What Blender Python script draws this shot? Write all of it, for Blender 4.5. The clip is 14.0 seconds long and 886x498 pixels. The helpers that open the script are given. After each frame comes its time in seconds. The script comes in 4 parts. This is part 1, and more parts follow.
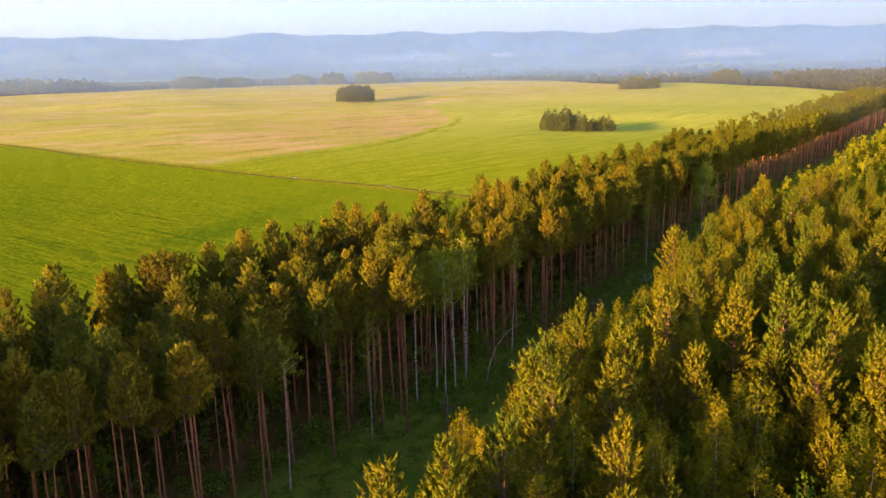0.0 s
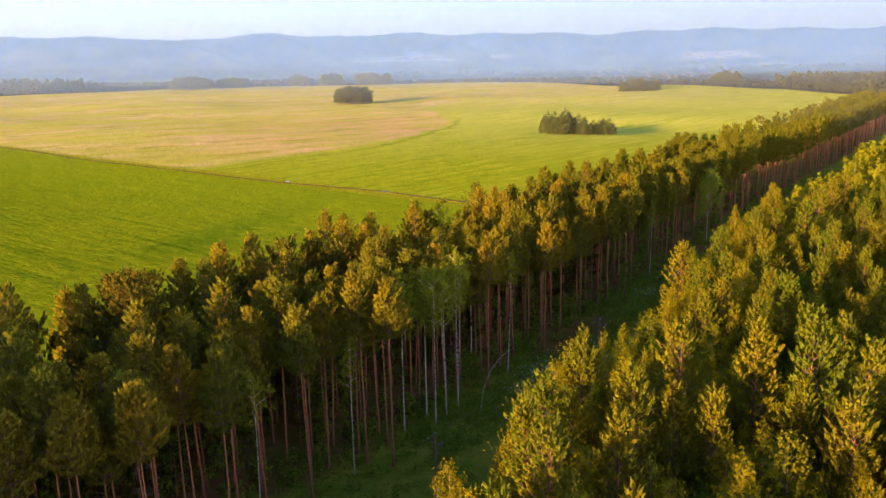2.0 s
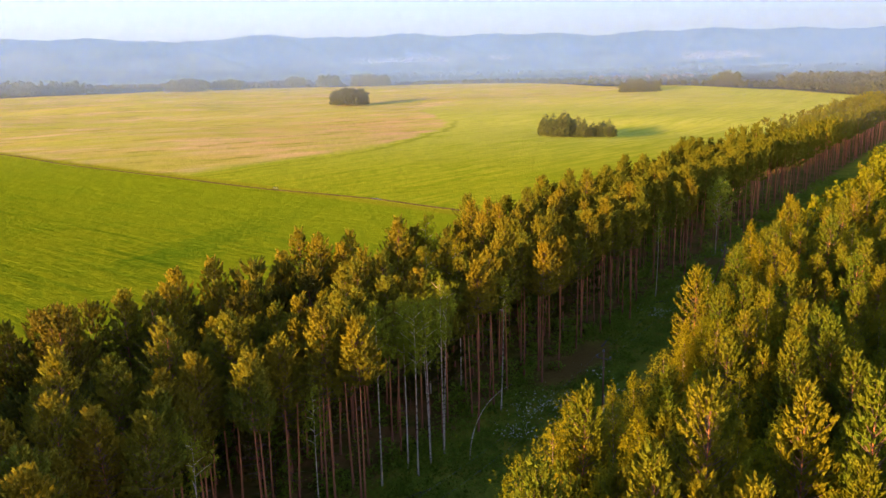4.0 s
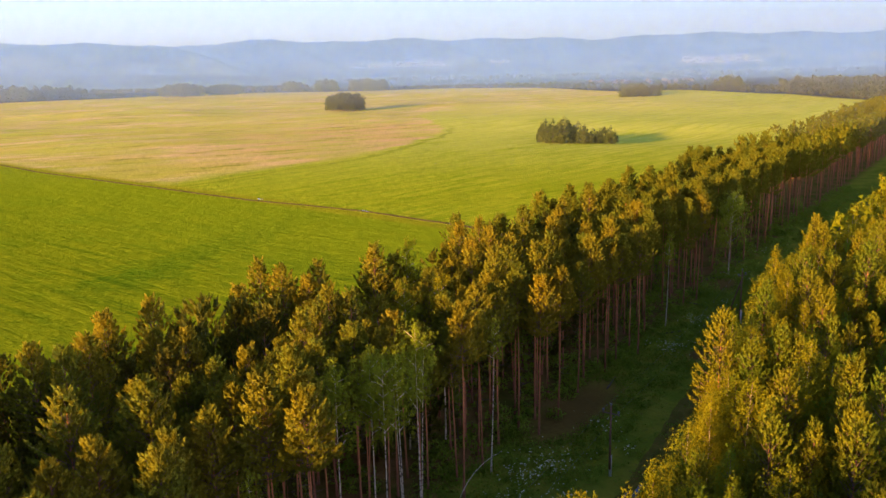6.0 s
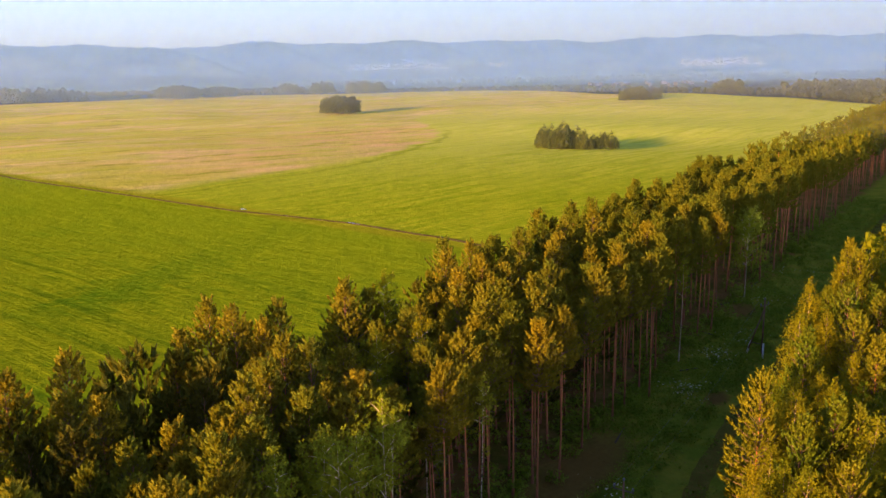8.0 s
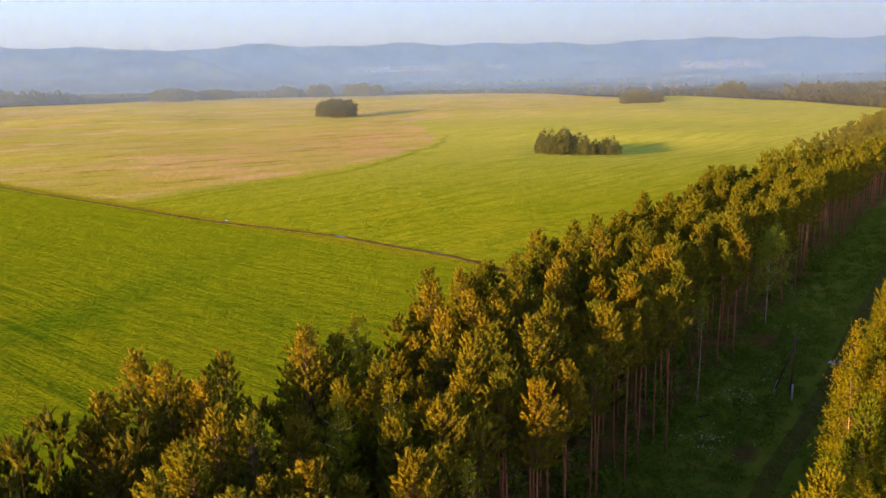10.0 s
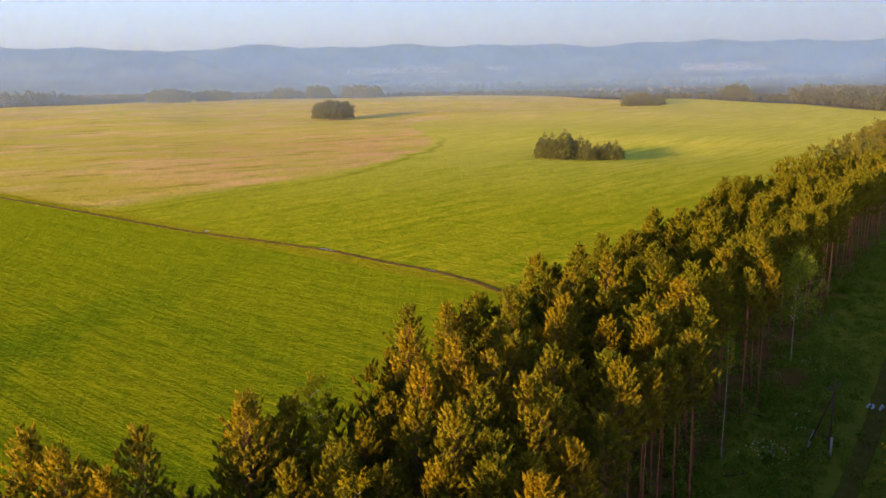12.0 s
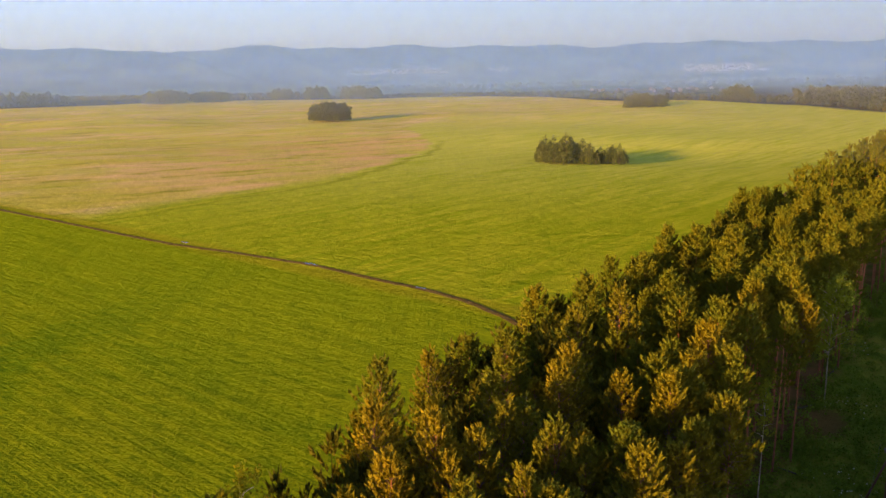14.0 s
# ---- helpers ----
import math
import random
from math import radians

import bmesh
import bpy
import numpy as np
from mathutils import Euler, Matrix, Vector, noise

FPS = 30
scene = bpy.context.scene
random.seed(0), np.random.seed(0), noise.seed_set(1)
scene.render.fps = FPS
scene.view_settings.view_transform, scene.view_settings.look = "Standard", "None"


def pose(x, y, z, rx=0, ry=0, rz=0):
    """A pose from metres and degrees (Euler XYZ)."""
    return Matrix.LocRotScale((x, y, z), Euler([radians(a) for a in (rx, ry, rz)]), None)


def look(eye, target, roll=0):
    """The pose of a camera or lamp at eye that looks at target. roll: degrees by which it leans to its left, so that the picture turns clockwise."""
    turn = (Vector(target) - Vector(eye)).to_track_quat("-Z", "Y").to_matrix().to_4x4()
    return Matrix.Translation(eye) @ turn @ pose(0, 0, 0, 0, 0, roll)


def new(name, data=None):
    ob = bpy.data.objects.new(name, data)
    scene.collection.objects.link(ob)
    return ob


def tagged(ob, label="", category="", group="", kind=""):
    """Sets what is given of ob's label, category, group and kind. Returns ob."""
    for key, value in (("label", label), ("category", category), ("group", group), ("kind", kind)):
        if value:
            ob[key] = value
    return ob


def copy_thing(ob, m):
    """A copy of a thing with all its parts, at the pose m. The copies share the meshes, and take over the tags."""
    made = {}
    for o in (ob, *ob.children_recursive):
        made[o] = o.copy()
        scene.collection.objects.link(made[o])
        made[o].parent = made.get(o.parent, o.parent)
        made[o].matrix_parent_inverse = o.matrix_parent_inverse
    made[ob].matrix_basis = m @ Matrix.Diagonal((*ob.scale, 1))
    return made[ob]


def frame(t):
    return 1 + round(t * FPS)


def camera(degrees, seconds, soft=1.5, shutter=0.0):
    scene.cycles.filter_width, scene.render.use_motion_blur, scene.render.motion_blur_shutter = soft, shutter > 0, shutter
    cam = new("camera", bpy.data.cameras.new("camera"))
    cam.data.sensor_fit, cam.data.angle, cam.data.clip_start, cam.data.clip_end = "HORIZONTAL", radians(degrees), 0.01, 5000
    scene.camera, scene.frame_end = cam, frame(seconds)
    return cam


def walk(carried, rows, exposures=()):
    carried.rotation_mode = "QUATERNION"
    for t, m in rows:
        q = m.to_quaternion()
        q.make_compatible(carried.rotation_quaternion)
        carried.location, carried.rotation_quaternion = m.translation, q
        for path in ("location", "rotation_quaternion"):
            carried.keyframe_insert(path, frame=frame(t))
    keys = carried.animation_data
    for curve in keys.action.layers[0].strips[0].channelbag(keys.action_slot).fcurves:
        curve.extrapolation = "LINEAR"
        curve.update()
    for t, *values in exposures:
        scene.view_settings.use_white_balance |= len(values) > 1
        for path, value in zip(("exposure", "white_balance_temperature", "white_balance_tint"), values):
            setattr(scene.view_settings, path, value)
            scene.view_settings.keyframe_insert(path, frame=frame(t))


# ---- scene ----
cam = camera(57.0, 14.0)
PATH = [
    (0, (-4.18, -32.78, 43.007), (-4.183, -30.833, 42.549), -1.3),
    (0.5, (-3.956, -31.049, 43.012), (-3.958, -29.102, 42.554), -1.1),
    (1, (-3.655, -29.189, 43.02), (-3.657, -27.242, 42.562), -1.2),
    (1.5, (-3.374, -27.093, 43.028), (-3.376, -25.145, 42.572), -1.3),
    (2, (-3.088, -24.762, 43.049), (-3.089, -22.815, 42.594), -1.1),
    (2.5, (-2.748, -22.165, 43.077), (-2.749, -20.217, 42.623), -1.1),
    (3, (-2.337, -19.291, 43.067), (-2.337, -17.343, 42.614), -1.2),
    (3.2, (-2.143, -17.999, 43.068), (-2.143, -16.051, 42.614), -1.3),
    (5.5, (0.476, -1.425, 42.971), (0.476, 0.525, 42.525), -1.2),
    (6, (0.925, 2.309, 42.983), (0.926, 4.259, 42.54), -1.3),
    (6.5, (1.386, 6.034, 43.027), (1.387, 7.984, 42.585), -1.3),
    (7, (1.854, 9.739, 43.108), (1.857, 11.69, 42.668), -1.3),
    (7.5, (2.294, 13.402, 43.18), (2.297, 15.353, 42.741), -1.2),
    (8, (2.718, 17.048, 43.211), (2.723, 19.0, 42.773), -1.2),
    (10.5, (5.046, 35.251, 43.376), (5.051, 37.204, 42.944), -1.2),
    (11, (5.477, 38.928, 43.393), (5.482, 40.881, 42.961), -1.0),
    (11.5, (5.891, 42.582, 43.391), (5.897, 44.535, 42.961), -1.1),
    (12, (6.353, 46.241, 43.389), (6.359, 48.195, 42.96), -1.0),
    (12.5, (6.824, 49.92, 43.416), (6.829, 51.874, 42.987), -1.0),
    (13, (7.307, 53.556, 43.415), (7.311, 55.509, 42.988), -1.0),
    (13.5, (7.762, 57.242, 43.41), (7.766, 59.196, 42.982), -0.9),
    (14, (8.233, 60.903, 43.408), (8.237, 62.857, 42.981), -1.0),
]
walk(cam, [(t, look(eye, target, roll)) for t, eye, target, roll in PATH], [(0, 2.38, 6600, 11), (7, 2.20, 6750, 11), (14, 1.83, 6950, 11)])

# ---- world, sun, exposure ----
SUN_AZ = Vector((-0.69, -0.72, 0)).normalized()
SUN_EL = radians(7.9)
to_sun = Vector((SUN_AZ.x * math.cos(SUN_EL), SUN_AZ.y * math.cos(SUN_EL), math.sin(SUN_EL)))
world = bpy.data.worlds.new("world")
scene.world = world
world.use_nodes = True
sky = world.node_tree.nodes.new("ShaderNodeTexSky")
sky.sky_type = "NISHITA"
sky.sun_disc = False
sky.sun_elevation = SUN_EL
sky.sun_rotation = -math.atan2(to_sun.x, to_sun.y)
sky.air_density, sky.dust_density, sky.ozone_density = 1.0, 1.6, 2.0
tint = world.node_tree.nodes.new("ShaderNodeMix")
tint.data_type, tint.blend_type = "RGBA", "MULTIPLY"
tint.inputs[0].default_value, tint.inputs[7].default_value = 1.0, (0.85, 0.80, 1.21, 1)
world.node_tree.links.new(sky.outputs[0], tint.inputs[6])
world.node_tree.links.new(tint.outputs[2], world.node_tree.nodes["Background"].inputs[0])
world.node_tree.nodes["Background"].inputs[1].default_value = 0.092
lamp = bpy.data.lights.new("sun", "SUN")
lamp.energy, lamp.angle, lamp.color = 4.0, radians(2.5), (1.0, 0.56, 0.20)
sun = new("sun", lamp)
sun.matrix_world = look((0, 0, 200), Vector((0, 0, 200)) - to_sun)

# ---- plan: the belt's axis and the way across it ----
U = np.array((0.575, 0.818))
N = np.array((-0.818, 0.575))


def at(s, n):
    return s * U + n * N


# ---- materials ----
class Nodes:
    """A small writer of node materials."""

    def __init__(self, name):
        self.m = bpy.data.materials.new(name)
        self.m.use_nodes = True
        self.t = self.m.node_tree
        self.t.nodes.clear()
        self.out = self.t.nodes.new("ShaderNodeOutputMaterial")

    def put(self, socket, value):
        if isinstance(value, bpy.types.NodeSocket):
            self.t.links.new(value, socket)
        elif isinstance(value, tuple) and len(value) == 3 and socket.type == "RGBA":
            socket.default_value = (*value, 1)
        else:
            socket.default_value = value

    def node(self, kind, out=0, **ins):
        n = self.t.nodes.new("ShaderNode" + kind)
        for k, v in ins.items():
            self.put(n.inputs[int(k[1:]) if k[0] == "i" and k[1:].isdigit() else k.replace("_", " ")], v)
        return n.outputs[out]

    def math(self, op, a, b=0.0, c=0.0, clamp=False):
        n = self.t.nodes.new("ShaderNodeMath")
        n.operation, n.use_clamp = op, clamp
        for i, v in enumerate((a, b, c)):
            self.put(n.inputs[i], v)
        return n.outputs[0]

    def mix(self, f, a, b, blend="MIX"):
        n = self.t.nodes.new("ShaderNodeMix")
        n.data_type, n.blend_type = "RGBA", blend
        self.put(n.inputs[0], f)
        self.put(n.inputs[6], a)
        self.put(n.inputs[7], b)
        return n.outputs[2]

    def step(self, v, lo, hi, a=0.0, b=1.0):
        n = self.t.nodes.new("ShaderNodeMapRange")
        n.interpolation_type = "SMOOTHSTEP"
        for i, w in enumerate((v, lo, hi, a, b)):
            self.put(n.inputs[i], w)
        return n.outputs[0]

    def pos(self):
        return self.node("NewGeometry", 0)

    def noise(self, vec, scale, detail=3.0, rough=0.6, out=0):
        return self.node("TexNoise", out, Vector=vec, Scale=scale, Detail=detail, Roughness=rough)

    def stretch(self, vec, turn, sc):
        n = self.t.nodes.new("ShaderNodeMapping")
        n.vector_type = "TEXTURE"
        self.put(n.inputs["Vector"], vec)
        n.inputs["Rotation"].default_value = (0, 0, turn)
        n.inputs["Scale"].default_value = [1 / c for c in sc]
        return n.outputs[0]

    def done(self, shader):
        self.t.links.new(shader, self.out.inputs[0])
        return self.m


def foliage(name, a, b, glow, through_light=0.35):
    """Leaves or needles: two tints, varied tree by tree, tuft by tuft and in soft patches."""
    k = Nodes(name)
    tree = k.node("ObjectInfo", "Random")
    leaf = k.node("NewGeometry", "Random Per Island")
    patch = k.noise(k.pos(), 0.35, 2)
    f = k.math("ADD", k.math("MULTIPLY", tree, 0.5), k.math("MULTIPLY", leaf, 0.2))
    f = k.math("ADD", f, k.math("MULTIPLY_ADD", patch, 0.9, -0.35), clamp=True)
    col = k.mix(f, a, b)
    body = k.node("BsdfPrincipled", Base_Color=col, Roughness=0.65, Specular_IOR_Level=0.08)
    back = k.node("BsdfTranslucent", Color=k.mix(0.5, col, glow))
    return k.done(k.node("MixShader", i0=through_light, i1=body, i2=back))


def bark(name, low, high, lo_z, hi_z, marks=None):
    """Bark that changes with height above the root, with grain along the stem."""
    k = Nodes(name)
    p = k.node("TexCoord", "Object")
    z = k.node("SeparateXYZ", "Z", Vector=p)
    grain = k.noise(k.stretch(p, 0.0, (9, 9, 1.2)), 1.6, 4)
    rand = k.node("ObjectInfo", "Random")
    f = k.step(k.math("ADD", z, k.math("MULTIPLY", grain, 4.0)), lo_z, hi_z)
    col = k.mix(f, low, high)
    col = k.mix(k.step(grain, 0.35, 0.7, 0.0, 0.6), col, tuple(c * 0.35 for c in low))
    if marks:
        rings = k.noise(k.stretch(p, 0.0, (1.0, 1.0, 3.5)), 1.4, 3)
        col = k.mix(k.step(rings, 0.54, 0.62, 0.0, 0.9), col, marks)
    col = k.mix(k.math("MULTIPLY", rand, 0.3), col, tuple(c * 0.5 for c in low))
    bump = k.node("Bump", Strength=0.5, Distance=0.03, Height=grain)
    return k.done(k.node("BsdfPrincipled", Base_Color=col, Roughness=0.85, Normal=bump))


M_PINE = foliage("pine_needles", (0.100, 0.152, 0.015), (0.284, 0.213, 0.013), (0.39, 0.32, 0.010), 0.36)
M_YPINE = foliage("young_pine_needles", (0.086, 0.150, 0.012), (0.238, 0.204, 0.011), (0.39, 0.32, 0.010), 0.35)
# darker needles put shade into the colour of the belt's young pines
M_SHADED = foliage("shaded_pine_needles", (0.056, 0.088, 0.010), (0.148, 0.116, 0.010), (0.21, 0.17, 0.009), 0.28)
M_BIRCH = foliage("birch_leaves", (0.120, 0.182, 0.009), (0.342, 0.270, 0.010), (0.52, 0.42, 0.008), 0.48)
M_ASPEN = foliage("aspen_leaves", (0.120, 0.225, 0.016), (0.220, 0.290, 0.016), (0.28, 0.36, 0.015), 0.48)
M_GREEN = foliage("pale_birch_leaves", (0.180, 0.250, 0.015), (0.350, 0.340, 0.017), (0.40, 0.38, 0.015), 0.48)
M_PALE = foliage("lone_birch_leaves", (0.220, 0.310, 0.024), (0.370, 0.400, 0.030), (0.40, 0.43, 0.03), 0.48)
M_SHRUB = foliage("undergrowth_leaves", (0.115, 0.205, 0.015), (0.260, 0.330, 0.024), (0.27, 0.37, 0.020), 0.42)
# far leaves lightened and greyed: haze put into their colour
M_FARWOOD = foliage("hazed_far_wood_leaves", (0.080, 0.108, 0.056), (0.155, 0.165, 0.085), (0.15, 0.16, 0.08), 0.40)
M_COPSE = foliage("hazed_copse_leaves", (0.082, 0.116, 0.028), (0.155, 0.176, 0.044), (0.16, 0.19, 0.04), 0.42)
M_PBARK = bark("pine_bark", (0.35, 0.130, 0.055), (0.64, 0.225, 0.075), 2.0, 9.0)
M_BBARK = bark("birch_bark", (0.56, 0.44, 0.28), (0.78, 0.62, 0.39), 0.0, 4.0, (0.04, 0.035, 0.03))
M_TWIG = bark("twig_bark", (0.12, 0.085, 0.060), (0.22, 0.13, 0.08), 0.0, 12.0)


# ---- mesh helpers ----
def mesh_of(name, V, F, mats, idx=None, smooth=False, lean=None):
    """A mesh of triangles from arrays of corners and faces; lean gives the corners' own normals."""
    V, F = np.asarray(V, np.float32).reshape(-1, 3), np.asarray(F, np.int32).reshape(-1, 3)
    me = bpy.data.meshes.new(name)
    me.vertices.add(len(V))
    me.vertices.foreach_set("co", V.ravel())
    me.loops.add(F.size)
    me.loops.foreach_set("vertex_index", F.ravel())
    me.polygons.add(len(F))
    me.polygons.foreach_set("loop_start", np.arange(0, F.size, 3, dtype=np.int32))
    for m in mats:
        me.materials.append(m)
    if idx is not None:
        me.polygons.foreach_set("material_index", np.asarray(idx, np.int32))
    me.polygons.foreach_set("use_smooth", np.full(len(F), smooth or lean is not None, dtype=bool))
    if lean is not None:
        rough = me.attributes.new("custom_normal", "FLOAT_VECTOR", "POINT")
        rough.data.foreach_set("vector", np.asarray(lean, np.float32).ravel())
    me.update(calc_edges=True)
    return me


def part(name, me, parent, label=""):
    ob = new(name, me)
    ob.parent = parent
    if label:
        ob["label"] = label
    return ob


def join(parts):
    """Arrays of several (V, F) in one."""
    Vs, Fs, o = [], [], 0
    for V, F in parts:
        Vs.append(V)
        Fs.append(F + o)
        o += len(V)
    if not Vs:
        return np.zeros((0, 3)), np.zeros((0, 3), int)
    return np.concatenate(Vs), np.concatenate(Fs)


def unit(a):
    return a / np.maximum(np.linalg.norm(a, axis=-1, keepdims=True), 1e-9)


def tube(P, R, sides=6):
    """A tapered tube along the points P with radii R."""
    P, R = np.asarray(P, float), np.asarray(R, float)
    d = unit(np.gradient(P, axis=0))
    ref = np.where(np.abs(d[:, 2:3]) > 0.9, np.array([[1.0, 0, 0]]), np.array([[0, 0, 1.0]]))
    a = unit(np.cross(d, ref))
    b = np.cross(d, a)
    ang = np.arange(sides) * 2 * np.pi / sides
    V = P[:, None] + R[:, None, None] * (np.cos(ang)[None, :, None] * a[:, None] + np.sin(ang)[None, :, None] * b[:, None])
    k, m = np.meshgrid(np.arange(len(P) - 1), np.arange(sides), indexing="ij")
    i0, i1 = k * sides + m, k * sides + (m + 1) % sides
    F = np.concatenate([np.stack([i0, i1, i1 + sides], -1).reshape(-1, 3), np.stack([i0, i1 + sides, i0 + sides], -1).reshape(-1, 3)])
    return V.reshape(-1, 3), F


def facing(V, out):
    """Loose triangles turned to the side that out names, with normals between their own and out."""
    T = V.reshape(-1, 3, 3)
    own = unit(np.cross(T[:, 1] - T[:, 0], T[:, 2] - T[:, 0]))
    back = np.sum(own * out, 1) < 0
    T[back] = T[back][:, ::-1]
    own[back] *= -1
    nrm = unit(unit(out) + 0.45 * own)
    return T.reshape(-1, 3), np.arange(len(T) * 3).reshape(-1, 3), np.repeat(nrm, 3, 0)


def brushes(C, D, out, length, width, g, blades=6):
    """Shoots full of needles: each a plume of narrow pointed blades round the axis D, set at C."""
    n = len(C)
    D = unit(D)
    r = unit(np.cross(D, g.normal(size=(n, 3))))
    q = np.cross(D, r)
    Vs, Os = [], []
    for j in range(blades):
        a = 2 * np.pi * j / blades + g.normal(0, 0.35, n)
        side = np.cos(a)[:, None] * r + np.sin(a)[:, None] * q
        w = np.cross(D, side) * (width * g.uniform(0.7, 1.3, n))[:, None]
        L = (length * g.uniform(0.7, 1.25, n))[:, None]
        root = C + D * L * (0.5 * j / blades - 0.1)
        tip = root + D * L * 0.75 + side * L * g.uniform(0.08, 0.34, n)[:, None]
        Vs.append(np.stack([root + w, tip, root - w], 1))
        Os.append(unit(out) + 0.75 * side + 0.25 * D)
    return facing(np.concatenate(Vs), np.concatenate(Os))


def leaves(C, out, size, g, hang=1.0, slim=0.62):
    """Single leaf sprays: small kite-shaped triangles centred on C, the more upright the larger hang is."""
    n = len(C)
    a = unit(g.normal(size=(n, 3)) * (1, 1, hang))
    b = unit(np.cross(a, g.normal(size=(n, 3))))
    s = (size * g.uniform(0.6, 1.4, n))[:, None]
    V = np.stack([C + a * s, C - a * s * 0.5 + b * s * slim, C - a * s * 0.5 - b * s * slim], 1)
    return facing(V, unit(out) + g.normal(0, 0.28, (n, 3)))


def stem(g, H, r0, bend, rings=9, sides=7, top=0.12):
    t = np.linspace(0, 1, rings)
    ph = g.uniform(0, 6.3)
    off = bend * np.sin(t * g.uniform(1.5, 3.2) + ph) - bend * np.sin(ph)
    dr = g.uniform(0, 6.3)
    P = np.stack([off * math.cos(dr), off * math.sin(dr), t * H], 1)
    R = r0 * (1 - t * (1 - top)) * (1 + 0.35 * np.exp(-t * 18))
    return P, R, tube(P, R, sides)


def on(P, z):
    return np.stack([np.interp(z, P[:, 2], P[:, 0]), np.interp(z, P[:, 2], P[:, 1]), z], -1)


def pine(seed, H=21.0, crown=0.45, wide=2.9, shoots=1500, blades=3, length=0.46, width=0.115, dead=20, limbs=True, full=0.0):
    """A Scots pine: bare reddish stem, dry snags below, whorls of upswept boughs, each a fan of plumes towards its tip; full rounds the top."""
    g = np.random.default_rng(seed)
    P, R, trunk = stem(g, H * 0.965, 0.125 * H / 20, g.uniform(0.1, 0.45), top=0.06)
    nw = int(np.clip(shoots // 75, 4, 20))
    nb = nw * 5
    f = (np.repeat(np.arange(nw), 5) + 0.5 + g.normal(0, 0.16, nb)) / nw
    f = np.clip(f, 0, 1) ** 0.94
    z = H * (crown + (0.955 - crown) * f)
    prof = wide * np.interp(f, [0, 0.08, 0.2, 0.45, 0.7, 0.88, 1], [0.60, 0.96, 1.10, 0.86 + 0.16 * full, 0.55 + 0.31 * full, 0.30 + 0.30 * full, 0.12 + 0.12 * full])
    az = np.repeat(np.arange(nw) * 0.75 + g.uniform(0, 6.3), 5) + np.tile(np.arange(5) * 1.257, nw) + g.normal(0, 0.22, nb)
    L = prof * np.clip(1 + 0.14 * np.sin(az + g.uniform(0, 6)) + g.normal(0, 0.17, nb), 0.45, 1.45)
    rise = np.interp(f, [0, 0.35, 0.75, 1], [0.05, 0.42, 0.95, 2.2]) * (1 - 0.45 * full)
    base = on(P, np.minimum(z, P[-1, 2]))
    out = np.stack([np.cos(az), np.sin(az), np.zeros(nb)], 1)
    up = np.array([0, 0, 1.0])
    C, D, O, br = [], [], [], []
    share = (L + 0.35) / np.sum(L + 0.35)
    for i in range(nb):
        t = np.linspace(0, 1, 5)
        path = base[i] + out[i] * (L[i] * t)[:, None] + up * (L[i] * (rise[i] * t + 0.28 * t ** 3 - 0.06 * t))[:, None]
        if limbs:
            br.append(tube(path[[0, 4]], (0.045 * (1 - f[i]) + 0.015) * np.array([1, 0.3]), 3))
        per = max(3, int(round(shoots * 0.95 * share[i])))
        u = 0.22 + 0.80 * g.uniform(0, 1, per) ** 0.6
        u[0] = 1.04
        p = np.stack([np.interp(u, t, path[:, c]) for c in range(3)], 1)
        side = np.cross(out[i], up)
        turn = g.normal(0, 1, per)
        turn[0] = 0
        spread = 0.10 + 0.34 * L[i] * np.clip(1.08 - u, 0, 0.6)
        p += side * (turn * spread)[:, None] + up * g.uniform(-0.10, 0.16, per)[:, None]
        C.append(p)
        D.append(out[i] * (0.30 + 0.25 * u)[:, None] + side * (0.36 * turn)[:, None] + up * (0.55 + 0.55 * f[i] + g.uniform(0, 0.5, per))[:, None])
        O.append(out[i] * 0.8 + up * (0.25 + 0.6 * f[i]) + side * (0.35 * turn)[:, None])
    m = max(6, shoots // 36)
    t = np.linspace(0, 1, m)
    tip = on(P, P[-1, 2] - 1.1 * t)
    wob = g.normal(0, 1, (m, 2)) * (0.03 + 0.16 * t)[:, None]
    C.append(tip + np.column_stack([wob, np.zeros(m)]))
    D.append(np.column_stack([wob * 2.0, np.ones(m)]))
    O.append(np.column_stack([wob * 3.0, np.full(m, 0.5)]))
    top = brushes(np.concatenate(C), np.concatenate(D), np.concatenate(O), length, width, g, blades)
    for _ in range(dead):
        zz = H * g.uniform(crown * 0.45, crown + 0.08)
        a = g.uniform(0, 6.3)
        ln = g.uniform(0.5, 1.9)
        q = on(P, np.array([zz]))[0]
        d = np.array([math.cos(a), math.sin(a), g.uniform(-0.15, 0.3)])
        br.append(tube([q, q + d * ln], [0.024, 0.007], 3))
    return trunk, join(br), top, H


